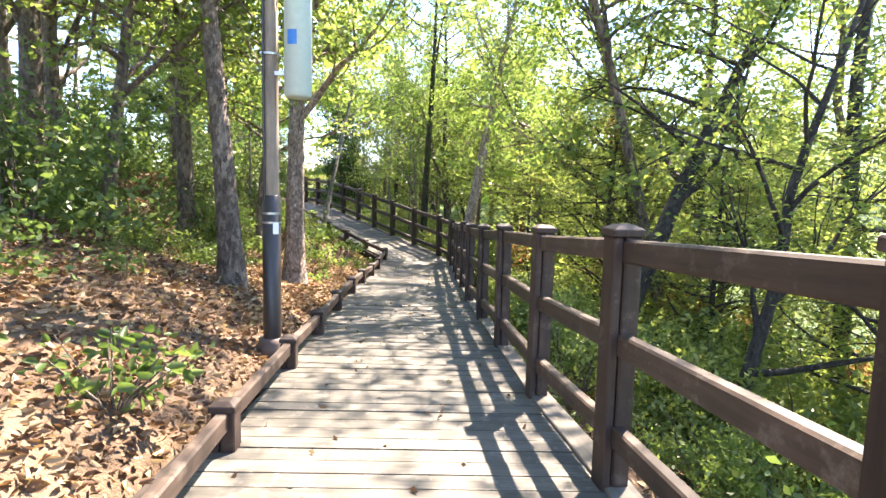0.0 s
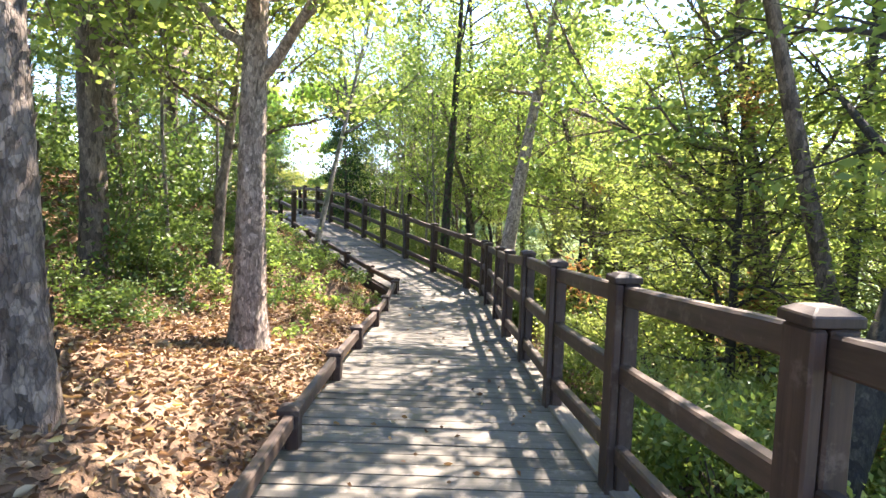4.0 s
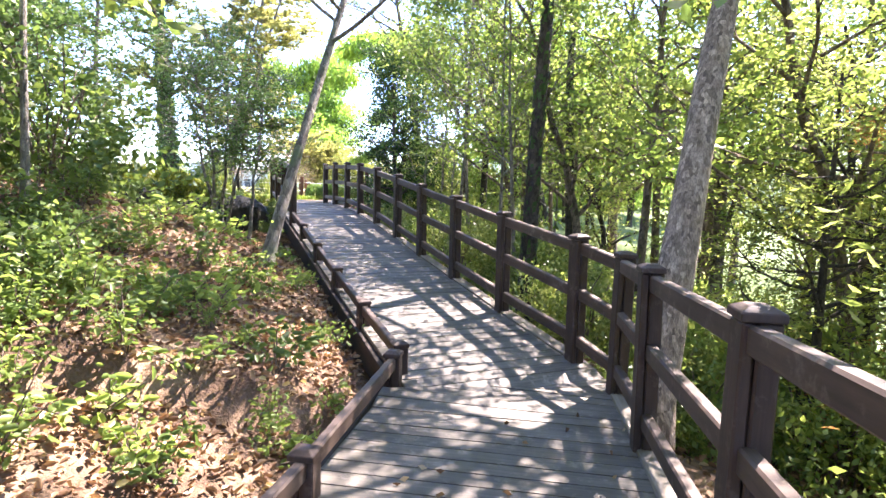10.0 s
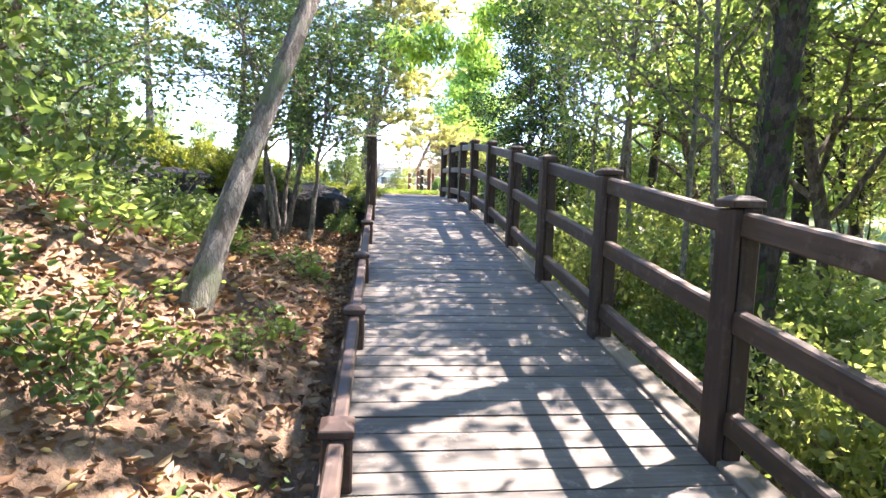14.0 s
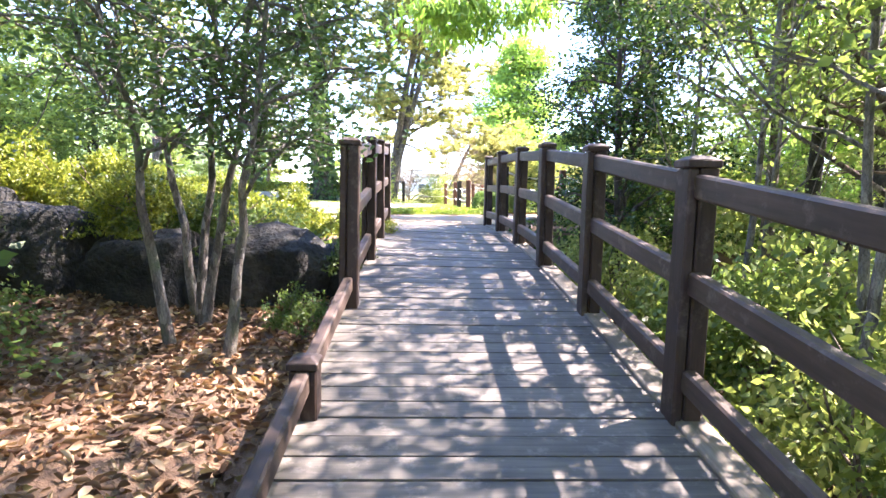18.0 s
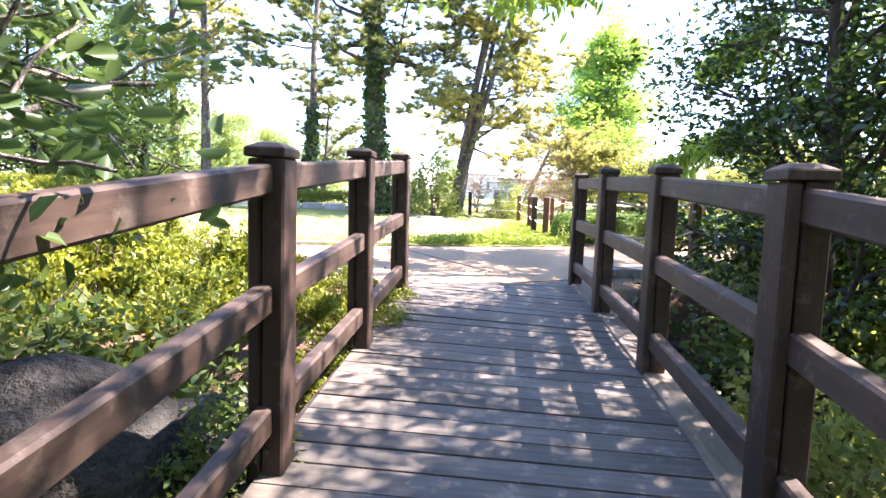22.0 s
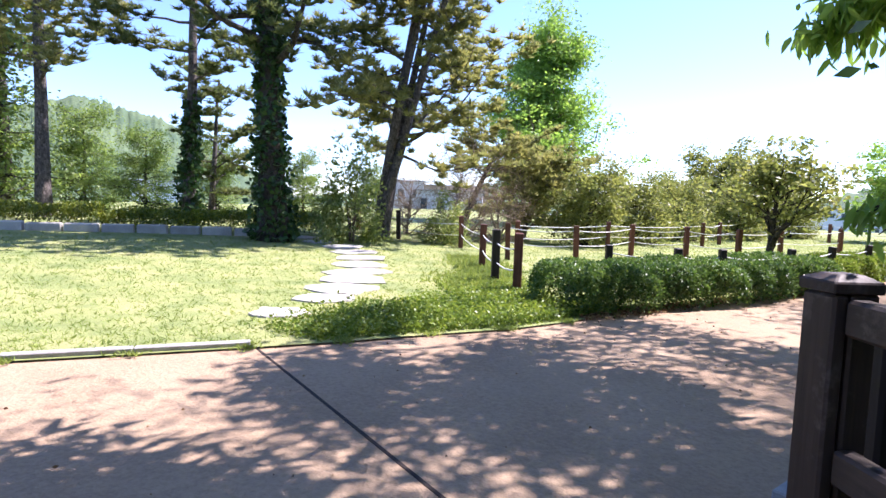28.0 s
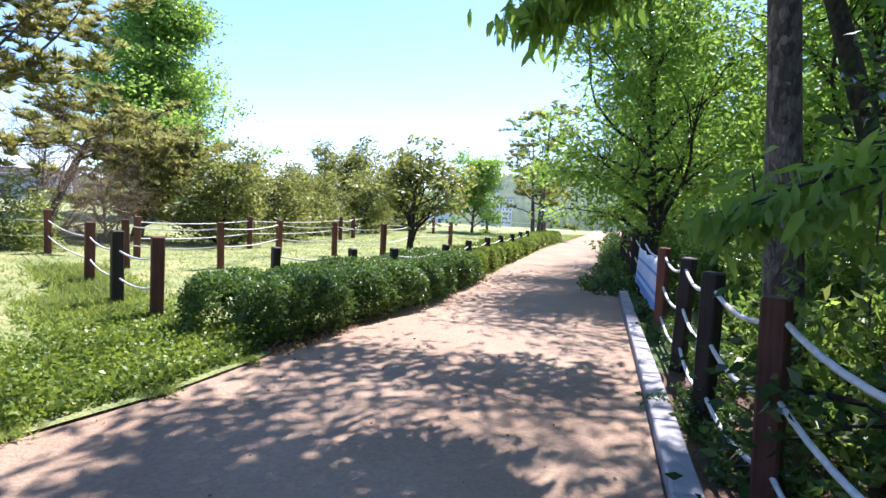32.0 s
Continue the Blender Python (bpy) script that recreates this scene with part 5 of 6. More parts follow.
for i in range(21):
    a, b = wall_line[i], wall_line[i + 1]
    d = b - a
    ln = math.hypot(*d)
    me = from_bm("edging_stone", box_bm(ln * pick.uniform(0.88, 0.97), 0.28, pick.uniform(0.22, 0.32), 0.03), M_FLAG)
    mid = (a + b) / 2
    part("edging_stone", me, edging, "", pose(mid[0] - wall_line[0][0], mid[1] - wall_line[0][1], float(lawn_z(*mid)) - float(lawn_z(*wall_line[0])) + 0.08, 0, 0, math.degrees(math.atan2(d[1], d[0]))))


def rope_line(a, b, sag):
    u = np.linspace(0, 1, 9)[:, None]
    p = np.array(a) * (1 - u) + np.array(b) * u
    p[:, 2] -= sag * 4 * (u * (1 - u))[:, 0]
    return p


def rope_fence(label, posts, height, wide, mats, ropes, group, sag=0.06, zfun=None, rope_r=0.011):
    """Square posts with chamfered tops, and ropes slung through them."""
    x0, y0 = posts[0][:2]
    z0 = float(zfun(x0, y0))
    root = thing("rope_fence", label, "fence", (x0, y0, z0), group)
    tops = []
    for i, p in enumerate(posts):
        bm = box_bm(wide, wide, height + 0.3, 0.012, (0, 0, (height + 0.3) / 2 - 0.3))
        z = float(zfun(*p[:2]))
        ob = part("post", from_bm("post", bm, mats[i % len(mats)]), root, "", pose(p[0] - x0, p[1] - y0, z - z0, pick.uniform(-1.5, 1.5), pick.uniform(-1.5, 1.5), 30 + pick.uniform(-8, 8)))
        tops.append((p[0] - x0, p[1] - y0, z - z0))
    for a, b in zip(tops, tops[1:]):
        for h in ropes:
            part("rope", tube_mesh("rope", [(rope_line((a[0], a[1], a[2] + h), (b[0], b[1], b[2] + h), sag), np.full(9, rope_r))], M_ROPE, 6), root, "white rope")
    return root


FENCES = "rope fences in the park"
lz = lambda x, y: lawn_z(x, y)
rope_fence("rope fence of square red-brown and dark posts along the stone path", [(-9.81, 32.61), (-10.5, 33.35), (-11.59, 35.12), (-14.01, 38.77), (-16.43, 39.2), (-17.64, 40.19), (-19.27, 40.8), (-20.99, 41.14)], 0.90, 0.13, [M_RED_POST, M_BLACK_POST, M_RED_POST], (0.68, 0.36), FENCES, zfun=lz)
rope_fence("rope fence of short dark posts behind the hedge", [(-9.81, 32.61), (-8.82, 34.04), (-7.8, 34.31), (-7.2, 34.74), (-6.24, 36.02), (-5.5, 37.6), (-4.73, 39.29), (-3.99, 40.84), (-3.27, 42.34), (-2.5, 44.06), (-1.73, 45.78)][1:], 0.72, 0.105, [M_BLACK_POST], (0.60,), FENCES, zfun=lz)
rope_fence("rope fence of red-brown posts across the far lawn", [(-11.85, 37.06), (-10.32, 37.43), (-9.68, 40.41), (-8.36, 40.9), (-7.13, 40.59), (-6.11, 44.15), (-4.39, 46.73)], 0.88, 0.12, [M_RED_POST], (0.76, 0.42), FENCES, zfun=lz)
rope_fence("rope fence of brown posts on the far lawn", [(-12.28, 38.68), (-10.69, 42.08), (-8.43, 46.73), (-8, 48.97), (-7.49, 54.9), (-3.79, 56.19), (0.08, 60.06), (4.38, 61.78)], 0.88, 0.12, [M_RED_POST], (0.76, 0.42), FENCES, zfun=lz)
flat_z = lambda x, y: PLAZA_Z
rope_fence("rope fence of brown posts along the wooded path edge", [(-6.37, 27.26), (-5.79, 28.73), (-5.39, 29.82), (-4.78, 31.1), (-4.10, 32.6), (-2.67, 35.69), (-2.02, 37.26), (-1.32, 38.85), (-0.64, 40.39), (0.08, 42)], 1.02, 0.115, [M_BLACK_POST, M_RED_POST, M_BLACK_POST], (0.92, 0.56, 0.2), FENCES, 0.09, flat_z, 0.015)

banner = thing("banner", "white cloth banner with pale blue print tied between fence posts", "banner", (-4.04, 32.62, 0.89))
bn = bmesh.new()
cols, rws = 14, 7
ex, ey = 1.45, 3.25
for i in range(cols + 1):
    for j in range(rws + 1):
        u, v2 = i / cols, j / rws
        bn.verts.new((ex * u - 0.09 + 0.02 * math.sin(u * 17 + v2 * 3), ey * u + 0.02, 0.68 * v2 - 0.05 * math.sin(u * math.pi) + 0.012 * math.sin(u * 23)))
bn.verts.ensure_lookup_table()
for i in range(cols):
    for j in range(rws):
        a = i * (rws + 1) + j
        bn.faces.new((bn.verts[a], bn.verts[a + rws + 1], bn.verts[a + rws + 2], bn.verts[a + 1]))
cloth = part("cloth", from_bm("cloth", bn, M_BANNER, True), banner)
sol = cloth.modifiers.new("thick", "SOLIDIFY")
sol.thickness = 0.003
for k, (zz, hh) in enumerate(((0.10, 0.10), (0.25, 0.05), (0.50, 0.04))):
    part("print_band", from_bm("print_band", box_bm(3.2, 0.004, hh, 0.0), M_BANNER_BLUE), banner, "pale blue printed band", pose(ex * 0.5 - 0.115, ey * 0.5 + 0.01, zz - 0.03, 0, 0, math.degrees(math.atan2(ey, ex))))


# ---- park trees ----
def needle_tufts(rng, centres, n_each, size, up=0.5, wide=0.10):
    c = np.repeat(np.asarray(centres), n_each, 0)
    n = len(c)
    d = rng.normal(size=(n, 3))
    d[:, 2] = np.abs(d[:, 2]) * 0.7 + up * 0.4
    d /= np.linalg.norm(d, axis=1)[:, None]
    w = np.cross(d, rng.normal(size=(n, 3)))
    w /= np.linalg.norm(w, axis=1)[:, None] + 1e-9
    s = size * rng.uniform(0.7, 1.3, n)[:, None]
    v = np.stack([c - w * s * wide, c + w * s * wide, c + d * s], 1).reshape(-1, 3)
    return v, np.arange(3 * n).reshape(-1, 3)


def pine(label, at, seed, height, lean, r0, crown_from, crown_r, limbs, tufts, needles, size, mat, bark_mat=None, group="pines behind the lawn", rise=(-5, 30), trunks=1, ivy=0.0, spread=0.16):
    rng = np.random.default_rng(seed)
    root = thing("pine_tree", label, "tree", at, group)
    lines, centres, ivy_c = [], [], []
    for q in range(trunks):
        a0 = rng.uniform(0, 6.28)
        off = np.array([math.cos(a0), math.sin(a0)]) * (0 if trunks == 1 else 0.30)
        ln = np.array(lean) + (0 if trunks == 1 else 1) * np.array([math.cos(a0 * 1.7 + q * 2.2), math.sin(a0 + q * 2.2)]) * height * 0.2
        n = 12
        t = np.linspace(0, 1, n)
        wob = rng.normal(size=(n, 2)).cumsum(0) * 0.035 * height / n
        tr = np.stack([off[0] + ln[0] * t ** 1.2 + wob[:, 0] * t, off[1] + ln[1] * t ** 1.2 + wob[:, 1] * t, -0.3 + (height + 0.3) * t], 1)
        rad = r0 / math.sqrt(trunks) * (1 - 0.75 * t) * (1 + 0.3 * np.exp(-t * 10))
        part("trunk", tube_mesh("trunk", [(tr, rad)], bark_mat or M_BARK_PINE, 12), root)
        for i in range(limbs):
            f = min(0.99, crown_from + (1 - crown_from) * (i + rng.random()) / limbs)
            s = np.array([np.interp(f, t, tr[:, k]) for k in range(3)])
            az, el = i * 2.399 + rng.normal() * 0.3, radians(rng.uniform(*rise))
            way = np.array([math.cos(az) * math.cos(el), math.sin(az) * math.cos(el), math.sin(el)])
            lb = wander(rng, s, way, crown_r * rng.uniform(0.5, 1.0) * (1.1 - 0.5 * (f - crown_from)), 8, 0.13, 0.02)
            lines.append((lb, np.linspace(max(0.014, np.interp(f, t, rad) * 0.4), 0.008, 8)))
            arms = [lb[2:]]
            for j in range(5):
                k = int(rng.integers(2, 8))
                arm = wander(rng, lb[k], (lb[k] - lb[k - 1]) * np.array([1, 1, 0.5]) + rng.normal(size=3) * np.array([1, 1, 0.25]) * 0.22 * crown_r / 2, crown_r * rng.uniform(0.2, 0.42), 6, 0.14, 0.05)
                arms.append(arm)
                lines.append((arm, np.linspace(0.014, 0.006, 6)))
            for j in range(int(tufts * 1.7)):
                arm = arms[int(rng.integers(0, 6))]
                k = int(rng.integers(1, len(arm)))
                centres.append(arm[k] + rng.normal(size=3) * np.array([1, 1, 0.45]) * spread * 0.34 * crown_r)
        if ivy:
            m = int(5200 * ivy)
            f = rng.random(m) * min(1, ivy)
            th = rng.random(m) * 6.283
            rr = np.interp(f, t, rad) * 1.05 + rng.random(m) ** 2 * (0.08 + 0.16 * np.sin(f * 7.0 + 1.0) ** 2)
            ivy_c.append(np.stack([np.interp(f, t, tr[:, 0]) + np.cos(th) * rr, np.interp(f, t, tr[:, 1]) + np.sin(th) * rr, np.interp(f, t, tr[:, 2])], 1))
    part("limb", tube_mesh("limb", lines, bark_mat or M_BARK_PINE, 6), root)
    v, f = needle_tufts(rng, centres, int(needles * 0.75), size, 0.5, 0.11)
    part("foliage", mesh_of("foliage", v, f, mat), root)
    if ivy_c:
        part("ivy", leaf_mesh("ivy", rng, np.concatenate(ivy_c), 0.16, M_IVY, 0.8, 0.4), root, "dark ivy wrapped round the trunk")
    return root


def lzf(x, y):
    return float(lawn_z(x, y))


pine("massive ivy-covered tree trunk behind the lawn", (-17.7, 35.3, lzf(-17.7, 35.3)), 201, 12.5, (-0.9, 0.2), 0.36, 0.36, 4.4, 26, 26, 46, 0.23, M_NEEDLE_DARK, M_BARK_DARK, ivy=0.95)
pine("tall pine with bare lower trunk behind the lawn", (-26.3, 33.9, lzf(-26.3, 33.9)), 202, 14.0, (-0.7, 0.3), 0.21, 0.3, 3.8, 24, 26, 46, 0.23, M_NEEDLE)
pine("pine with ivy on its trunk behind the lawn", (-23.0, 36.6, lzf(-23.0, 36.6)), 203, 13.5, (0.3, 0.4), 0.19, 0.34, 3.1, 20, 26, 46, 0.23, M_NEEDLE_DARK, ivy=0.32)
pine("many-stemmed pine with yellowish needles", (-17.0, 39.2, lzf(-17.0, 39.2)), 204, 11.5, (0.9, 0.4), 0.32, 0.24, 3.9, 15, 26, 46, 0.23, M_NEEDLE, trunks=4, rise=(-15, 35))
pine("tall pine behind the lawn", (-32.17, 29.96, 1.29), 205, 13.5, (0.4, 0.1), 0.26, 0.40, 3.6, 16, 26, 46, 0.23, M_NEEDLE)
pine("tall forked pine behind the lawn", (-33.5, 27.2, 1.29), 212, 13.0, (0.6, 0.1), 0.34, 0.40, 3.4, 12, 26, 46, 0.23, M_NEEDLE, trunks=2)
pine("tall pine behind the lawn", (-29.5, 34.2, 1.09), 206, 13.0, (0.4, -0.3), 0.22, 0.40, 3.4, 15, 26, 46, 0.23, M_NEEDLE)
pine("small bushy pine behind the lawn", (-24.2, 38.4, 0.89), 207, 5.2, (0.4, 0.0), 0.13, 0.25, 2.2, 16, 16, 34, 0.22, M_NEEDLE_DARK)
pine("low spreading ornamental pine with brownish needles", (-14.5, 44.4, 0.6), 208, 2.5, (0.6, 0.3), 0.20, 0.26, 2.5, 28, 26, 40, 0.19, M_NEEDLE, rise=(5, 50), spread=0.15)
pine("flat-topped leaning pine beyond the rope fence", (-16.6, 43.2, 0.59), 209, 3.8, (1.6, 0.6), 0.17, 0.62, 2.2, 14, 18, 38, 0.20, M_NEEDLE, rise=(0, 25), spread=0.14)
pine("pine far along the path", (1.9, 55.5, 0.0), 210, 7.6, (0.3, 0.2), 0.16, 0.3, 2.4, 18, 16, 34, 0.24, M_NEEDLE)
pine("pine far along the path", (3.09, 60.06, -0.11), 211, 6.4, (-0.3, 0.2), 0.16, 0.3, 2.4, 16, 14, 30, 0.26, M_NEEDLE_DARK)

PARK = "park trees"
tree("broadleaf_tree", "bright green conical broadleaf tree beyond the fence", "tree", (-17.4, 55.0, 0.0), 241, 10.8, (0.1, 0.1), 0.26, 0.06, 4.6, 60, 60000, 0.19, M_LEAF_LIGHT, M_BARK_BROWN, rise=(25, 60), clump=0.38, group=PARK, twigs=8, taper=0.66)
tree("magnolia_tree", "small round-headed tree with leathery olive leaves by the fence", "tree", (-6.48, 40.4, PLAZA_Z), 222, 2.3, (0.1, 0.0), 0.10, 0.24, 2.2, 20, 4200, 0.13, M_LEAF_OLIVE, M_BARK_DARK, rise=(38, 66), clump=0.13, group=PARK, trunk_wob=0.05, twigs=5, taper=0.75)
tree("broadleaf_tree", "small bright yellow-green tree far across the lawn", "tree", (-0.9, 60.0, -0.1), 223, 4.6, (0.1, 0), 0.11, 0.28, 2.3, 20, 8000, 0.2, M_LEAF_LIGHT, M_BARK_BROWN, clump=0.25, group=PARK)
tree("broadleaf_tree", "grey-green tree beyond the lawn", "tree", (-8.8, 58.0, -0.1), 224, 4.4, (0.2, 0), 0.12, 0.15, 2.6, 22, 9000, 0.18, M_LEAF_OLIVE, M_BARK_DARK, clump=0.25, group=PARK)
park_bush = tree("broadleaf_tree", "rounded olive-green small tree beyond the rope fence", "tree", (-11.8, 43.6, 0.5), 225, 2.2, (0.2, 0), 0.09, 0.10, 1.7, 24, 11000, 0.11, M_LEAF_OLIVE, M_BARK_DARK, clump=0.22, group=PARK)
for x, y, k in [(-10.6, 46.5, 1.0), (-9.6, 50.5, 1.0), (-7.6, 54.5, 1.15), (-5.2, 60.06, 1.2), (-10.5, 60.06, 1.3)]:
    copy_thing(park_bush, pose(x, y, 0.3, 0, 0, 50 * x) @ Matrix.Diagonal((k, k, k, 1)))
bare = tree("bare_shrub", "leafless pinkish twiggy shrub behind the fence", "shrub", (-15.2, 40.6, 0.64), 226, 2.6, (0.2, 0), 0.07, 0.1, 1.9, 26, 6500, 0.10, M_DRY_TWIG, M_BARK_PALE, width=0.10, droop=-0.4, clump=0.25, twigs=8, group="bare shrubs behind the fence")
for x, y, k in [(-14.2, 41.9, 0.8), (-17.5, 41.2, 0.9), (-9.2, 63.0, 1.6), (-6.9, 64.0, 1.6)]:
    copy_thing(bare, pose(x, y, 0.4, 0, 0, 60 * x) @ Matrix.Diagonal((k, k, k, 1)))
yellow_bush = shrub("shrub", "thin shrub with yellow-tipped leaves by the stone path", "shrub", (-16.6, 37.1, lzf(-16.6, 37.1)), 227, 1.1, 1.1, 2.5, 4400, 0.12, M_LEAF_YELLOW, 12, group="bushes behind the lawn", shell=0.3)
copy_thing(yellow_bush, pose(-14.9, 39.4, 0.64, 0, 0, 70) @ Matrix.Diagonal((0.7, 0.7, 0.6, 1)))
cedar = tree("conifer_tree", "dense dark green conifer behind the lawn", "tree", (-29.0, 32.6, 1.09), 228, 7.0, (0, 0), 0.15, 0.03, 2.8, 50, 15000, 0.18, M_LEAF_CANOPY, M_BARK_DARK, rise=(-14, 20), droop=0.3, clump=0.32, width=0.42, group="conifers behind the lawn")
for x, y, k in [(-31.0, 29.2, 1.0), (-32.5, 25.0, 1.1), (-28.8, 36.4, 0.55), (-25.0, 39.2, 0.42), (-26.6, 37.4, 0.45), (-35, 32.5, 1.2), (-21.6, 40.4, 0.36), (-32, 20.5, 1.1), (-19.4, 41.8, 0.3), (-28.2, 30.6, 0.4)]:
    copy_thing(cedar, pose(x, y, 1.0, 0, 0, 41 * x) @ Matrix.Diagonal((k, k, k, 1)))

# the wooded edge on the far side of the path
edge_tree = tree("broadleaf_tree", "green feathery tree along the path edge", "tree", (-1.11, 38.03, 0.49), 231, 6.8, (-0.6, 0.1), 0.13, 0.16, 3.3, 34, 23000, 0.145, M_LEAF_LIGHT, M_BARK_DARK, width=0.35, droop=0.5, clump=0.3, group="trees along the path edge")
for x, y, k in [(1.63, 42.43, 0.95), (3.95, 47.16, 0.9), (6.96, 52.32, 0.85), (1.1, 35.01, 1.1), (10.4, 58.34, 0.9), (4.38, 39.42, 1.1), (14.7, 67.8, 1.0), (7.82, 44.58, 1.1)]:
    copy_thing(edge_tree, pose(x, y, gz(x, y), 0, 0, 33 * x) @ Matrix.Diagonal((k, k, k, 1)))
edge_bush = shrub("shrub", "dark evergreen shrub behind the rope fence", "shrub", (-4.35, 29.2, gz(-4.35, 29.2)), 232, 0.95, 0.95, 1.5, 6500, 0.10, M_LEAF_EDGE, 10, 0.35, group="shrubs along the path edge", droop=0.2, shell=0.45)
for x, y, k in [(-3.65, 30.6, 0.9), (-2.6, 32.5, 0.85), (-2.0, 34.57, 0.8), (-1.2, 36.41, 0.75), (-4.1, 28.2, 1.0), (-0.4, 38.19, 0.75), (0.3, 39.74, 0.8), (1.1, 41.48, 0.75), (-2.95, 29.91, 1.3), (-2.11, 32.44, 1.3), (1.71, 43.72, 0.8), (-4.75, 27.4, 0.7), (-3.5, 30.2, 0.8), (-3.2, 31.2, 0.85), (1.6, 40.4, 1.2), (2.7, 42.6, 1.3), (3.7, 44.8, 1.3), (4.9, 47.2, 1.4), (6.1, 49.6, 1.4), (7.5, 52.6, 1.5), (9.4, 56.0, 1.6)]:
    copy_thing(edge_bush, pose(x, y, gz(x, y), 0, 0, 91 * x) @ Matrix.Diagonal((k, k, k, 1)))
low_green = shrub("shrub", "low bright green verge shrub by the kerb", "shrub", (-3.3, 35.79, 0.64), 233, 0.45, 0.45, 0.4, 1300, 0.07, M_LEAF_HEDGE, 6, group="shrubs along the path edge")
for i in range(14):
    x, y = -2.75 + i * 0.86, 36.6 + i * 1.8
    copy_thing(low_green, pose(x, y, 0.6, 0, 0, 50 * i) @ Matrix.Diagonal((1.2, 1.2, 1.1, 1)))
verge_rng = random.Random(234)
verge_plant = shrub("verge_plant", "low leafy green plant between kerb and rope fence", "plant", (-5.36, 30.0, gz(-5.36, 30.0)), 235, 0.3, 0.3, 0.24, 520, 0.05, M_LEAF_HEDGE, 6, group="plants between kerb and fence")
for i in range(22):
    y = 28.3 + i * 0.3 + verge_rng.uniform(-0.1, 0.1)
    x = float(np.interp(y, [b for a, b in KERB_RIGHT], [a for a, b in KERB_RIGHT])) + verge_rng.uniform(0.42, 0.75)
    k = verge_rng.uniform(0.65, 1.15)
    copy_thing(verge_plant, pose(x, y, gz(x, y), 0, 0, 77 * i) @ Matrix.Diagonal((k, k, k * verge_rng.uniform(0.7, 1.1), 1)))


# long drooping leaves on the boughs that hang over the path
def bough(at, tip, seed, leaves, size, label, bent=0.25, along_from=0.25, spread=0.16, reach=(0.25, 0.6)):
    rng = np.random.default_rng(seed)
    root = thing("hanging_bough", label, "branch", at, "boughs over the path")
    t = np.linspace(0, 1, 10)[:, None]
    d = np.array(tip) - np.array(at)
    main = t * d + np.array([0, 0, 1]) * (bent * np.sin(t * np.pi))
    lines = [(main, np.linspace(0.022, 0.005, 10))]
    ends = []
    for i in range(12):
        k = int(rng.integers(int(10 * along_from), 10))
        tw = wander(rng, main[k], d / np.linalg.norm(d) + rng.normal(size=3) * 0.7 + np.array([0, 0, -0.25]), rng.uniform(*reach), 5, 0.15, -0.08)
        lines.append((tw, np.linspace(0.008, 0.003, 5)))
        ends.append(tw)
    tagged(part("branch", tube_mesh("branch", lines, M_BARK_DARK, 6), root), kind="stuff")
    tw = np.array(ends)
    pk, u = rng.integers(0, len(tw), leaves), rng.integers(0, 5, leaves)
    c = tw[pk, u] + rng.normal(size=(leaves, 3)) * spread * np.array([1, 1, 0.6])
    part("foliage", long_leaves(rng, c, size), root)
    return root


def long_leaves(rng, c, size):
    """Long pointed leaves of six corners, folded along the rib, hanging."""
    n = len(c)
    d = rng.normal(size=(n, 3)) * 0.6
    d[:, 2] -= 1.1
    d /= np.linalg.norm(d, axis=1)[:, None]
    w = np.cross(d, rng.normal(size=(n, 3)))
    w /= np.linalg.norm(w, axis=1)[:, None] + 1e-9
    f = np.cross(d, w)
    s = size * rng.uniform(0.65, 1.25, n)[:, None]
    pts = [c, c + d * s * 0.3 + w * s * 0.15 + f * s * 0.03, c + d * s * 0.7 + w * s * 0.11 + f * s * 0.03, c + d * s - f * s * 0.06, c + d * s * 0.7 - w * s * 0.11 + f * s * 0.03, c + d * s * 0.3 - w * s * 0.15 + f * s * 0.03]
    v = np.stack(pts, 1).reshape(-1, 3)
    base = np.arange(n)[:, None] * 6
    quads = np.concatenate([base + np.array([[0, 1, 2, 3]]), base + np.array([[0, 3, 4, 5]])])
    return mesh_of("leaves", v, quads, M_LEAF_LIGHT)


# high boughs added above the view, there only to shade the path
SHADE_BOUGH = "high leafy bough added above the view to shade the path"
BOUGH = "hanging bough with long pointed green leaves"
bough((-4.7, 30.45, 4.5), (-6.05, 31.2, 4.0), 301, 900, 0.20, BOUGH, 0.15, 0.5, 0.12)
bough((-4.9, 30.35, 5.0), (-8.3, 28.4, 4.45), 302, 1100, 0.20, BOUGH, 0.35, 0.58, 0.2)
bough((-4.9, 30.3, 4.9), (-8.7, 27.6, 4.75), 306, 800, 0.20, BOUGH, 0.3, 0.62, 0.2)
for i, (sx, sy, sz, tx, ty, tz) in enumerate([(-5.1, 30.3, 6.0, -7.6, 31.6, 6.3), (-5.15, 30.3, 6.4, -6.4, 33.8, 6.7), (-5.1, 30.3, 6.2, -8.0, 33.0, 6.6), (-5.2, 30.3, 6.8, -5.4, 35.2, 7.2), (-5.1, 30.4, 6.0, -6.4, 32.7, 6.1), (-5.0, 30.4, 5.7, -6.0, 31.9, 5.9), (-2.6, 33.6, 5.6, -5.0, 34.2, 6.0)]):
    bough((sx, sy, sz), (tx, ty, tz), 311 + i, (1500, 1300, 1200, 1100, 600, 600, 1300)[i], 0.21, SHADE_BOUGH, 0.4, 0.42, 0.28)
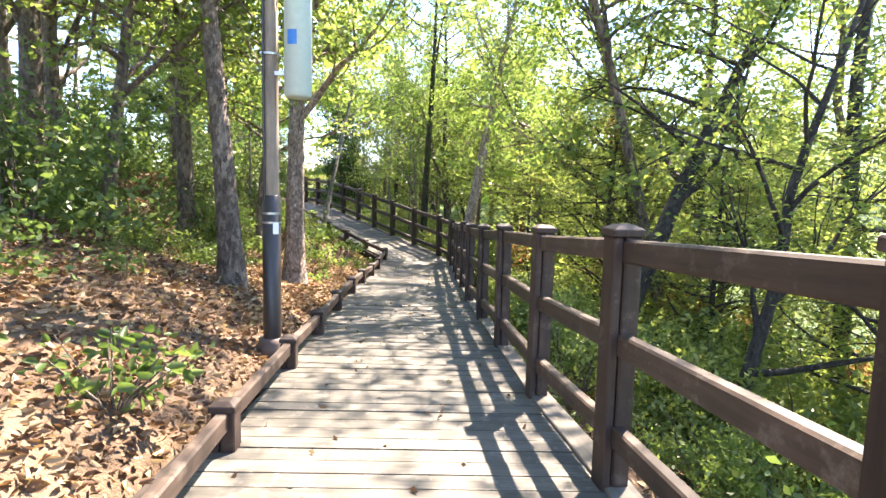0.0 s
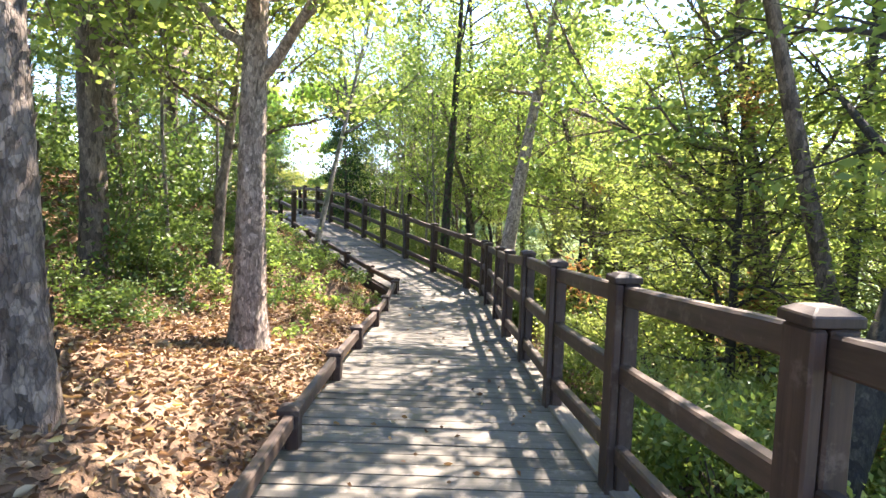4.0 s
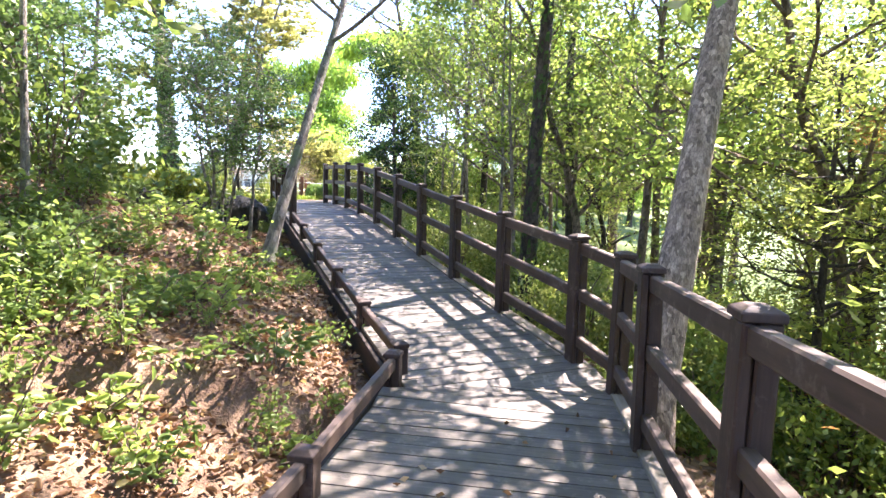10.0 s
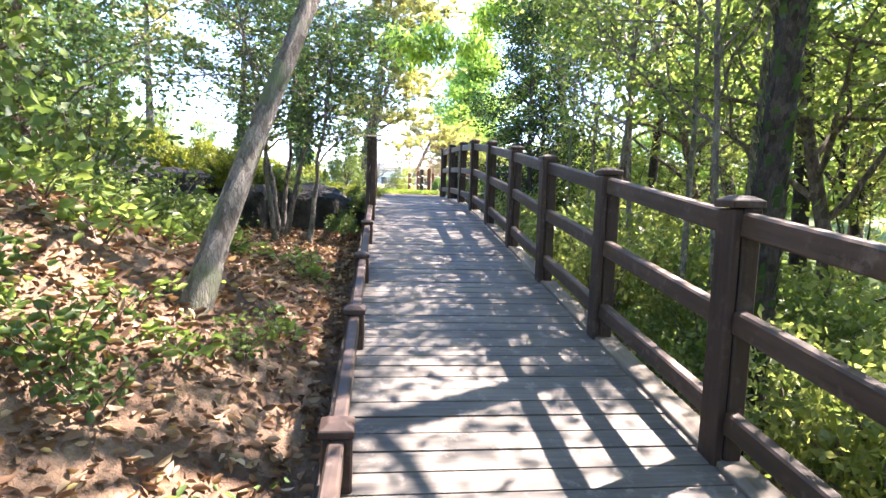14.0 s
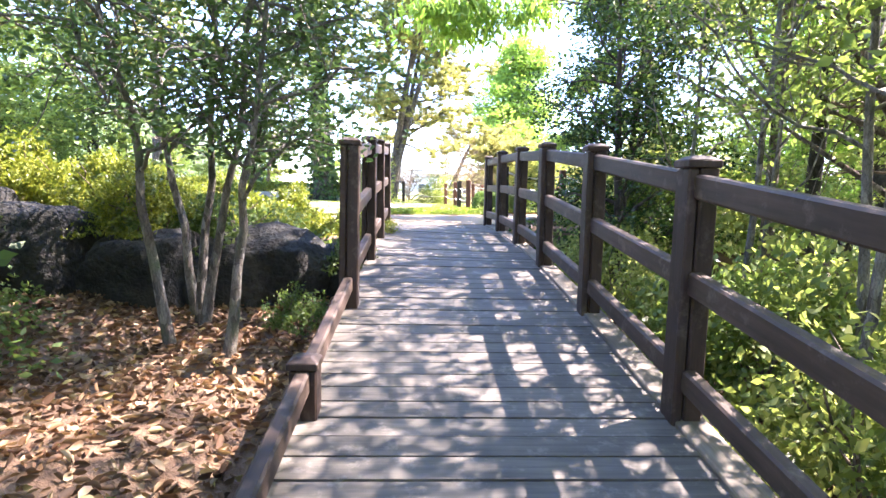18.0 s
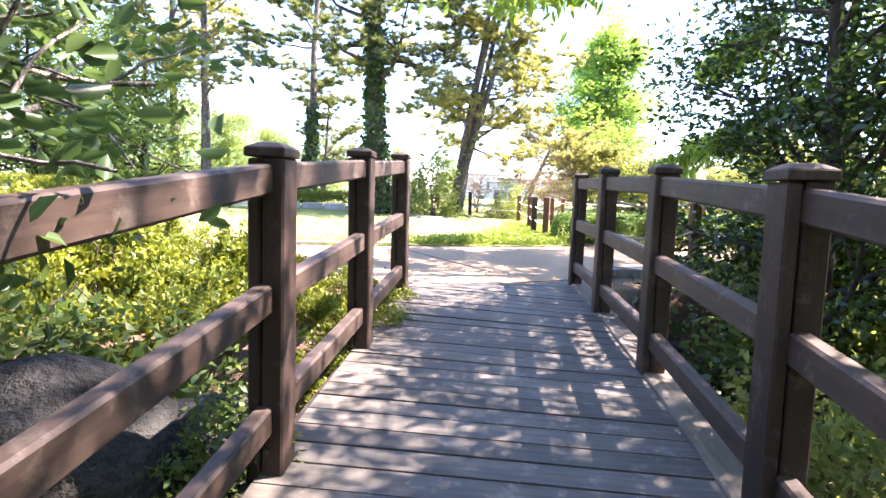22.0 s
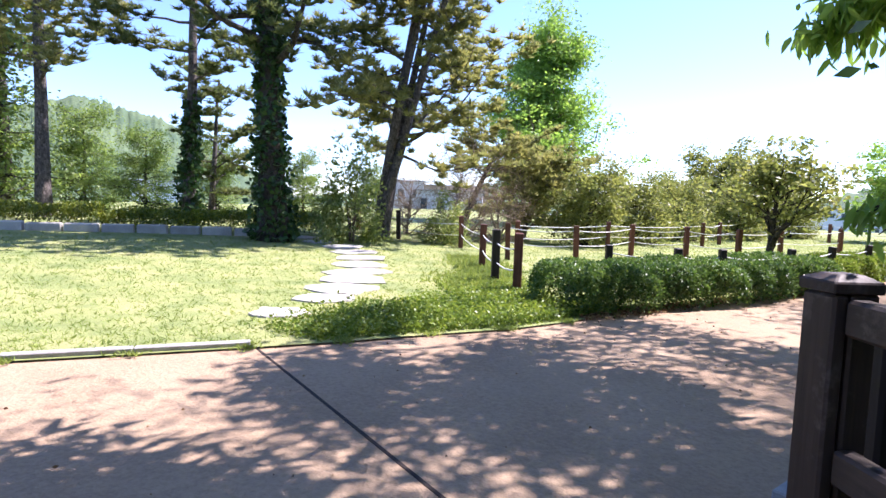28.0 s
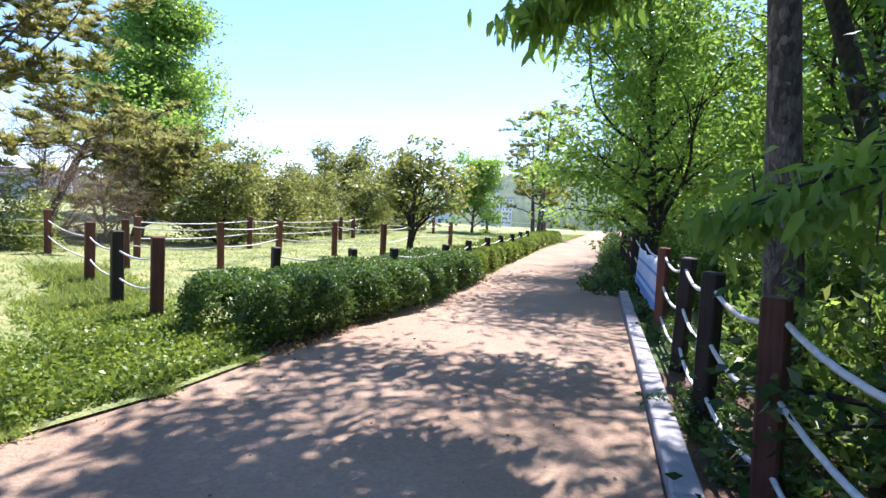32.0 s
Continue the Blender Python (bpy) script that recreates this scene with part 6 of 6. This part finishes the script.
for i, (a, b) in enumerate([((-5.0, 30.4, 5.2), (-3.7, 32.1, 6.1)), ((-4.9, 30.4, 5.3), (-5.4, 32.5, 6.0)), ((-4.9, 30.4, 5.6), (-4.3, 31.7, 6.6))]):
    bough(a, b, 321 + i, 650, 0.20, SHADE_BOUGH, 0.3, 0.35, 0.28)
NEAR_BOUGH = "leafy bough hanging beside the rope fence"
for i, (a, b) in enumerate([((-4.4, 28.2, 2.62), (-6.2, 28.52, 2.1)), ((-4.3, 27.9, 2.6), (-6.02, 28.32, 2.14)), ((-4.2, 27.8, 2.5), (-5.65, 28.1, 2.1)), ((-4.5, 28.5, 2.5), (-6.02, 28.66, 2.06)), ((-4.2, 27.6, 2.62), (-5.45, 27.9, 2.3))]):
    bough(a, b, 304 + i, 230, 0.125, NEAR_BOUGH, 0.10, 0.5, 0.05, (0.12, 0.3))

# ---- lamp, houses and hills far off ----
lamp = thing("street_lamp", "slim dark park lamp post far along the path", "street lamp", (1.6, 54.0, -0.1))
part("shaft", lathe("shaft", [(0.07, 0), (0.05, 0.6), (0.04, 3.8), (0.001, 3.81)], M_POLE_DARK, 12), lamp)
part("head", lathe("head", [(0.001, 3.8), (0.18, 3.85), (0.14, 4.0), (0.001, 4.05)], M_POLE_DARK, 12), lamp)


def house(label, at, size, rz, storeys, cols, wall=None, flat_roof=True, group="houses in the town below"):
    root = thing("house", label, "building", at, group, rz=rz)
    w, d, h = size
    part("wall", from_bm("wall", box_bm(w, d, h, 0.0, (0, 0, h / 2)), wall or M_WALL_WHITE), root)
    part("roof", from_bm("roof", box_bm(w + 0.6, d + 0.6, h * 0.05, 0.05, (0, 0, h * 1.02)), M_ROOF), root)
    wm = from_bm("window", box_bm(w / cols * 0.38, 0.2, h / storeys * 0.36, 0.0), M_WINDOW)
    for i in range(cols):
        for j in range(storeys):
            part("window", wm, root, "", pose((i + 0.5) / cols * w - w / 2, -d / 2 - 0.02, (j + 0.55) / storeys * h))
    return root


def far_spot(yaw, dist, z):
    return (-7.2 - math.sin(radians(yaw)) * dist, 26.0 + math.cos(radians(yaw)) * dist, z)


house("white flat-roofed house among trees below the park", far_spot(29.0, 64, 0.0), (7.5, 6, 3.2), 25, 1, 4)
house("white flat-roofed house in the town below", far_spot(26.5, 95, -6.5), (14, 9, 7), 26, 2, 5)
house("white low house in the town below", far_spot(30.5, 120, -8), (11, 8, 7), 40, 2, 3)
house("white house in the town below", far_spot(22.0, 130, -8.5), (14, 8, 8), 10, 2, 4)
house("white low house with a flat roof among trees", far_spot(31.6, 72, -0.6), (6.5, 5, 3.0), 28, 1, 3)
house("tan-walled house on rising ground behind the trees", far_spot(29.5, 100, 1.6), (15, 8, 3.2), 30, 1, 6, M_WALL_TAN)
house("white house behind the bare shrubs", far_spot(35.0, 84, 0.4), (9, 6, 4.4), 35, 1, 4)
house("white apartment slab far beyond the park", far_spot(-13.2, 300, -10), (10, 10, 24), -14, 9, 5)
house("white apartment slab far beyond the park", far_spot(-14.9, 320, -10), (6, 10, 20), -14, 8, 3)
house("long pale hall far beyond the park", far_spot(-4.5, 230, -9), (36, 15, 12.5), -4, 3, 12)
house("white low hall beyond the park", far_spot(5.0, 200, -9), (30, 15, 11), 4, 3, 8)
house("white house among trees", far_spot(57, 120, -2), (10, 8, 6), 57, 2, 3)


def hill(label, yaw0, yaw1, dist, heights, seed):
    """A long wooded ridge with a knobbly tree line."""
    rng = np.random.default_rng(seed)
    n, k = 160, 12
    yaw = np.radians(np.linspace(yaw0, yaw1, n))
    hh = np.interp(np.linspace(0, 1, n), np.linspace(0, 1, len(heights)), heights) + rng.normal(size=n) * 0.012 * max(heights)
    v = []
    for j in range(k):
        f = j / (k - 1)
        r = dist * (0.72 + 0.28 * f)
        z = -14 + (hh + 14) * f ** 0.8 + rng.normal(size=n) * 0.012 * max(heights) * (0 < j < k)
        v.append(np.stack([-7.2 - np.sin(yaw) * r, 26 + np.cos(yaw) * r, z], 1))
    v = np.concatenate(v)
    g = np.arange(n * k).reshape(k, n)
    ob = part("backdrop", mesh_of("backdrop", v, np.stack([g[:-1, :-1], g[:-1, 1:], g[1:, 1:], g[1:, :-1]], -1).reshape(-1, 4), M_HILL, True))
    return tagged(ob, label, "hill", kind="structure")


hill("green wooded hill beyond the town", 44, 75, 520, [0, 30, 62, 75, 60, 40], 401)
hill("hazy wooded ridge far beyond the park", -32, 6, 900, [60, 95, 70, 40, 12, 0], 402)
hill("low wooded ridge behind the pines", 10, 44, 700, [0, 14, 22, 12, 4], 403)
hill("wooded ridge on the valley side", -120, -32, 600, [60, 80, 100, 70, 60], 404)

# ---- leaf litter and grass ----
rng_l = np.random.default_rng(77)


def litter(name, label, xs, ys, n, size, keep):
    x, y = rng_l.uniform(*xs, n), rng_l.uniform(*ys, n)
    s, r = along(x, y)
    ok = keep(x, y, s, r)
    x, y = x[ok], y[ok]
    z = ground_z(x, y) + rng_l.uniform(0.005, 0.03, len(x))
    ob = part(name, leaf_mesh(name, rng_l, np.stack([x, y, z], 1), size, M_LITTER, 0.5, 0.0, 0.76, True))
    return tagged(ob, label, "leaves", kind="stuff")


left_bank = lambda x, y, s, r: np.where(s < 0, x < LEFT_X - 0.18, r < -HALF - 0.18) & (s < 9.8)
litter("leaf_litter", "dry brown fallen leaves over the bank", (-9.0, -1.2), (-2, 24), 120000, 0.064, left_bank)
litter("leaf_litter", "dry brown fallen leaves below the railing", (0.4, 4.5), (-2, 20), 9000, 0.085, lambda x, y, s, r: np.where(s < 0, x > interp(RIGHT_EDGE, y) + 0.3, r > HALF + 0.3))
n_t = 90000
pt = near_edge[rng_l.integers(0, 70, n_t)] + rng_l.normal(size=(n_t, 2)) * 0.05
ww = rng_l.random(n_t)[:, None] ** 1.7 * 0.35
far_p = far_edge[rng_l.integers(0, 70, n_t)]
pt = pt * (1 - ww) + far_p * ww
gzz = lawn_z(pt[:, 0], pt[:, 1])
v, f = needle_tufts(rng_l, np.stack([pt[:, 0], pt[:, 1], gzz - 0.004], 1), 3, 0.05, 0.9)
tagged(part("grass", mesh_of("grass", v, f, M_GRASS)), "short dry yellow-green grass blades on the lawn", "grass", kind="stuff")
n_t = 6000
u = rng_l.random(n_t)
pt = np.stack([np.interp(u, [0, 0.35, 0.7, 1], [-11.2, -9.9, -11.2, -12.8]), np.interp(u, [0, 0.35, 0.7, 1], [33.6, 32.3, 34.6, 36.8])], 1) + rng_l.normal(size=(n_t, 2)) * 0.28
pt = pt[(pt[:, 0] < np.interp(pt[:, 1], [b for a, b in LAWN_EDGE], [a for a, b in LAWN_EDGE]) - 0.15)]
v, f = needle_tufts(rng_l, np.stack([pt[:, 0], pt[:, 1], lawn_z(pt[:, 0], pt[:, 1])], 1), 3, 0.11, 1.2)
tagged(part("grass", mesh_of("grass", v, f, M_GRASS)), "taller green grass round the fence posts", "grass", kind="stuff")
n_t = 16000
u = rng_l.random(n_t)
gp = np.stack([np.interp(u, [0, 0.4, 0.75, 1], [-10.6, -10.0, -9.7, -10.4]), np.interp(u, [0, 0.4, 0.75, 1], [29.5, 30.9, 31.8, 32.9])], 1) + rng_l.normal(size=(n_t, 2)) * 0.34
gp = gp[gp[:, 0] < np.interp(gp[:, 1], [b for a, b in LAWN_EDGE], [a for a, b in LAWN_EDGE]) - 0.06]
edge_y = rng_l.uniform(28.8, 32.3, 9000)
edge_x = np.interp(edge_y, [b for a, b in LAWN_EDGE], [a for a, b in LAWN_EDGE]) - 0.05 - np.abs(rng_l.normal(size=9000)) * 0.42
gp = np.concatenate([gp, np.stack([edge_x, edge_y], 1)])
ob = part("ground_cover", leaf_mesh("ground_cover", rng_l, np.stack([gp[:, 0], gp[:, 1], lawn_z(gp[:, 0], gp[:, 1]) + rng_l.random(len(gp)) ** 2 * 0.11], 1), 0.042, M_HEDGE_BRIGHT, 0.65, -0.1, 0.5))
tagged(ob, "low leafy green ground cover at the lawn corner", "ground cover", kind="stuff")
fall = np.stack([rng_l.uniform(-1.1, 0.5, 500), rng_l.uniform(0, 15, 500)], 1)[:170]
ob = part("fallen_leaves", leaf_mesh("fallen_leaves", rng_l, np.stack([fall[:, 0], fall[:, 1], deck_z(fall[:, 0], fall[:, 1]) + 0.012], 1), 0.05, M_LITTER, 0.6, 0.0, 0.9))
tagged(ob, "scattered small dry leaves on the boardwalk", "leaves", kind="stuff")


# a joint across the paving, and bits of leaf on it
joint_a, joint_b = np.array([-10.55, 28.35]), np.array([-7.62, 26.95])
jd = joint_b - joint_a
ob = part("joint", from_bm("joint", box_bm(float(np.linalg.norm(jd)), 0.022, 0.01, 0.0), M_UNDER), None, "", pose(*((joint_a + joint_b) / 2), PLAZA_Z - 0.001, 0, 0, math.degrees(math.atan2(jd[1], jd[0]))))
tagged(ob, "dark joint across the paved path", "joint", kind="structure")
bits = np.stack([rng_l.uniform(-11.5, -5.2, 300), rng_l.uniform(25.5, 36, 300)], 1)
edge_l = np.interp(bits[:, 1], [b for a, b in LAWN_EDGE], [a for a, b in LAWN_EDGE])
edge_r = np.interp(bits[:, 1], [b for a, b in KERB_RIGHT], [a for a, b in KERB_RIGHT])
bits = bits[(bits[:, 0] > edge_l + 0.05) & (bits[:, 0] < edge_r - 0.1)]
ob = part("fallen_leaves", leaf_mesh("fallen_leaves", rng_l, np.stack([bits[:, 0], bits[:, 1], np.full(len(bits), PLAZA_Z + 0.006)], 1), 0.024, M_LITTER, 0.6, 0.0, 0.92))
tagged(ob, "small dry leaf bits scattered on the path", "leaves", kind="stuff")
u = rng_l.random(2600)
hp = np.stack([np.interp(u, [0, 0.3, 0.6, 1], [-8.5, -8.0, -7.35, -5.3]), np.interp(u, [0, 0.3, 0.6, 1], [31.5, 32.5, 33.6, 37.3])], 1) + rng_l.normal(size=(2600, 2)) * 0.09
ob = part("leaf_litter", leaf_mesh("leaf_litter", rng_l, np.stack([hp[:, 0], hp[:, 1], np.full(2600, PLAZA_Z + 0.03)], 1), 0.05, M_LITTER, 0.6, 0.0, 0.85))
tagged(ob, "brown leaf litter along the hedge foot", "leaves", kind="stuff")


# ---- planks, last ----
def clip(poly, a, b, side):
    """The part of a polygon on one side of the line a-b."""
    n = np.array([b[1] - a[1], a[0] - b[0]]) * side
    out = []
    for p, q in zip(poly, poly[1:] + poly[:1]):
        dp, dq = np.dot(np.array(p) - a, n), np.dot(np.array(q) - a, n)
        if dp <= 0:
            out.append(p)
        if dp * dq < 0:
            t = dp / (dp - dq)
            out.append(tuple(np.array(p) + t * (np.array(q) - np.array(p))))
    return out


def plank(poly, wob):
    """One board: a chamfered slab over a clipped outline, on the slope of the walk."""
    c = np.mean(poly, axis=0)
    bm = bmesh.new()
    z0 = float(deck_z(*c))
    edge = np.array(poly)
    inner = c + (edge - c) * (1 - 0.006 / np.maximum(0.05, np.linalg.norm(edge - c, axis=1)))[:, None]
    zs = [float(deck_z(*p)) - z0 + wob for p in poly]
    top = [bm.verts.new((p[0] - c[0], p[1] - c[1], z)) for p, z in zip(inner, zs)]
    mid = [bm.verts.new((p[0] - c[0], p[1] - c[1], z - 0.005)) for p, z in zip(edge, zs)]
    low = [bm.verts.new((p[0] - c[0], p[1] - c[1], z - 0.038)) for p, z in zip(edge, zs)]
    bm.faces.new(top)
    k = len(poly)
    for i in range(k):
        j = (i + 1) % k
        bm.faces.new((mid[i], mid[j], top[j], top[i]))
        bm.faces.new((low[i], low[j], mid[j], mid[i]))
    me = from_bm("plank", bm, M_PLANK)
    return c, z0, me


mitre_a, mitre_b = np.array([-1.42, 14.99]), np.array([0.62, 15.75])
rng_p = random.Random(3)
STEP, GAP = 0.146, 0.011
y = -6.0
while y < 15.9:
    xr0, xr1 = interp(RIGHT_EDGE, y) + 0.17, interp(RIGHT_EDGE, y + STEP) + 0.17
    xl = -1.38 if y > 4 else -1.25
    poly = clip([(xl, y), (xr0, y), (xr1, y + STEP - GAP), (xl, y + STEP - GAP)], mitre_a, mitre_b, -1)
    if len(poly) >= 3:
        c, z0, me = plank(poly, rng_p.uniform(-0.003, 0.003))
        part("plank", me, boardwalk, "", Matrix.Translation((c[0], c[1], z0)))
    y += STEP
s = -0.6
end_a, end_b = np.array([-7.68, 25.28]), np.array([-6.77, 27.15])
while s < 13.9:
    o = BEND + D2 * s
    o2 = BEND + D2 * (s + STEP - GAP)
    hl, hr = HALF + 0.1, HALF + 0.16
    poly = clip([tuple(o - N2 * hl), tuple(o + N2 * hr), tuple(o2 + N2 * hr), tuple(o2 - N2 * hl)], mitre_a, mitre_b, 1)
    if len(poly) >= 3:
        poly = clip(poly, end_a, end_b, -1)
    if len(poly) >= 3:
        c, z0, me = plank(poly, rng_p.uniform(-0.003, 0.003) + (0.004 if s > 11 else 0))
        me.transform(Matrix.Rotation(math.radians(-31.7), 4, "Z"))
        part("plank", me, boardwalk, "", Matrix.Translation((c[0], c[1], z0)) @ Matrix.Rotation(math.radians(31.7), 4, "Z"))
    s += STEP
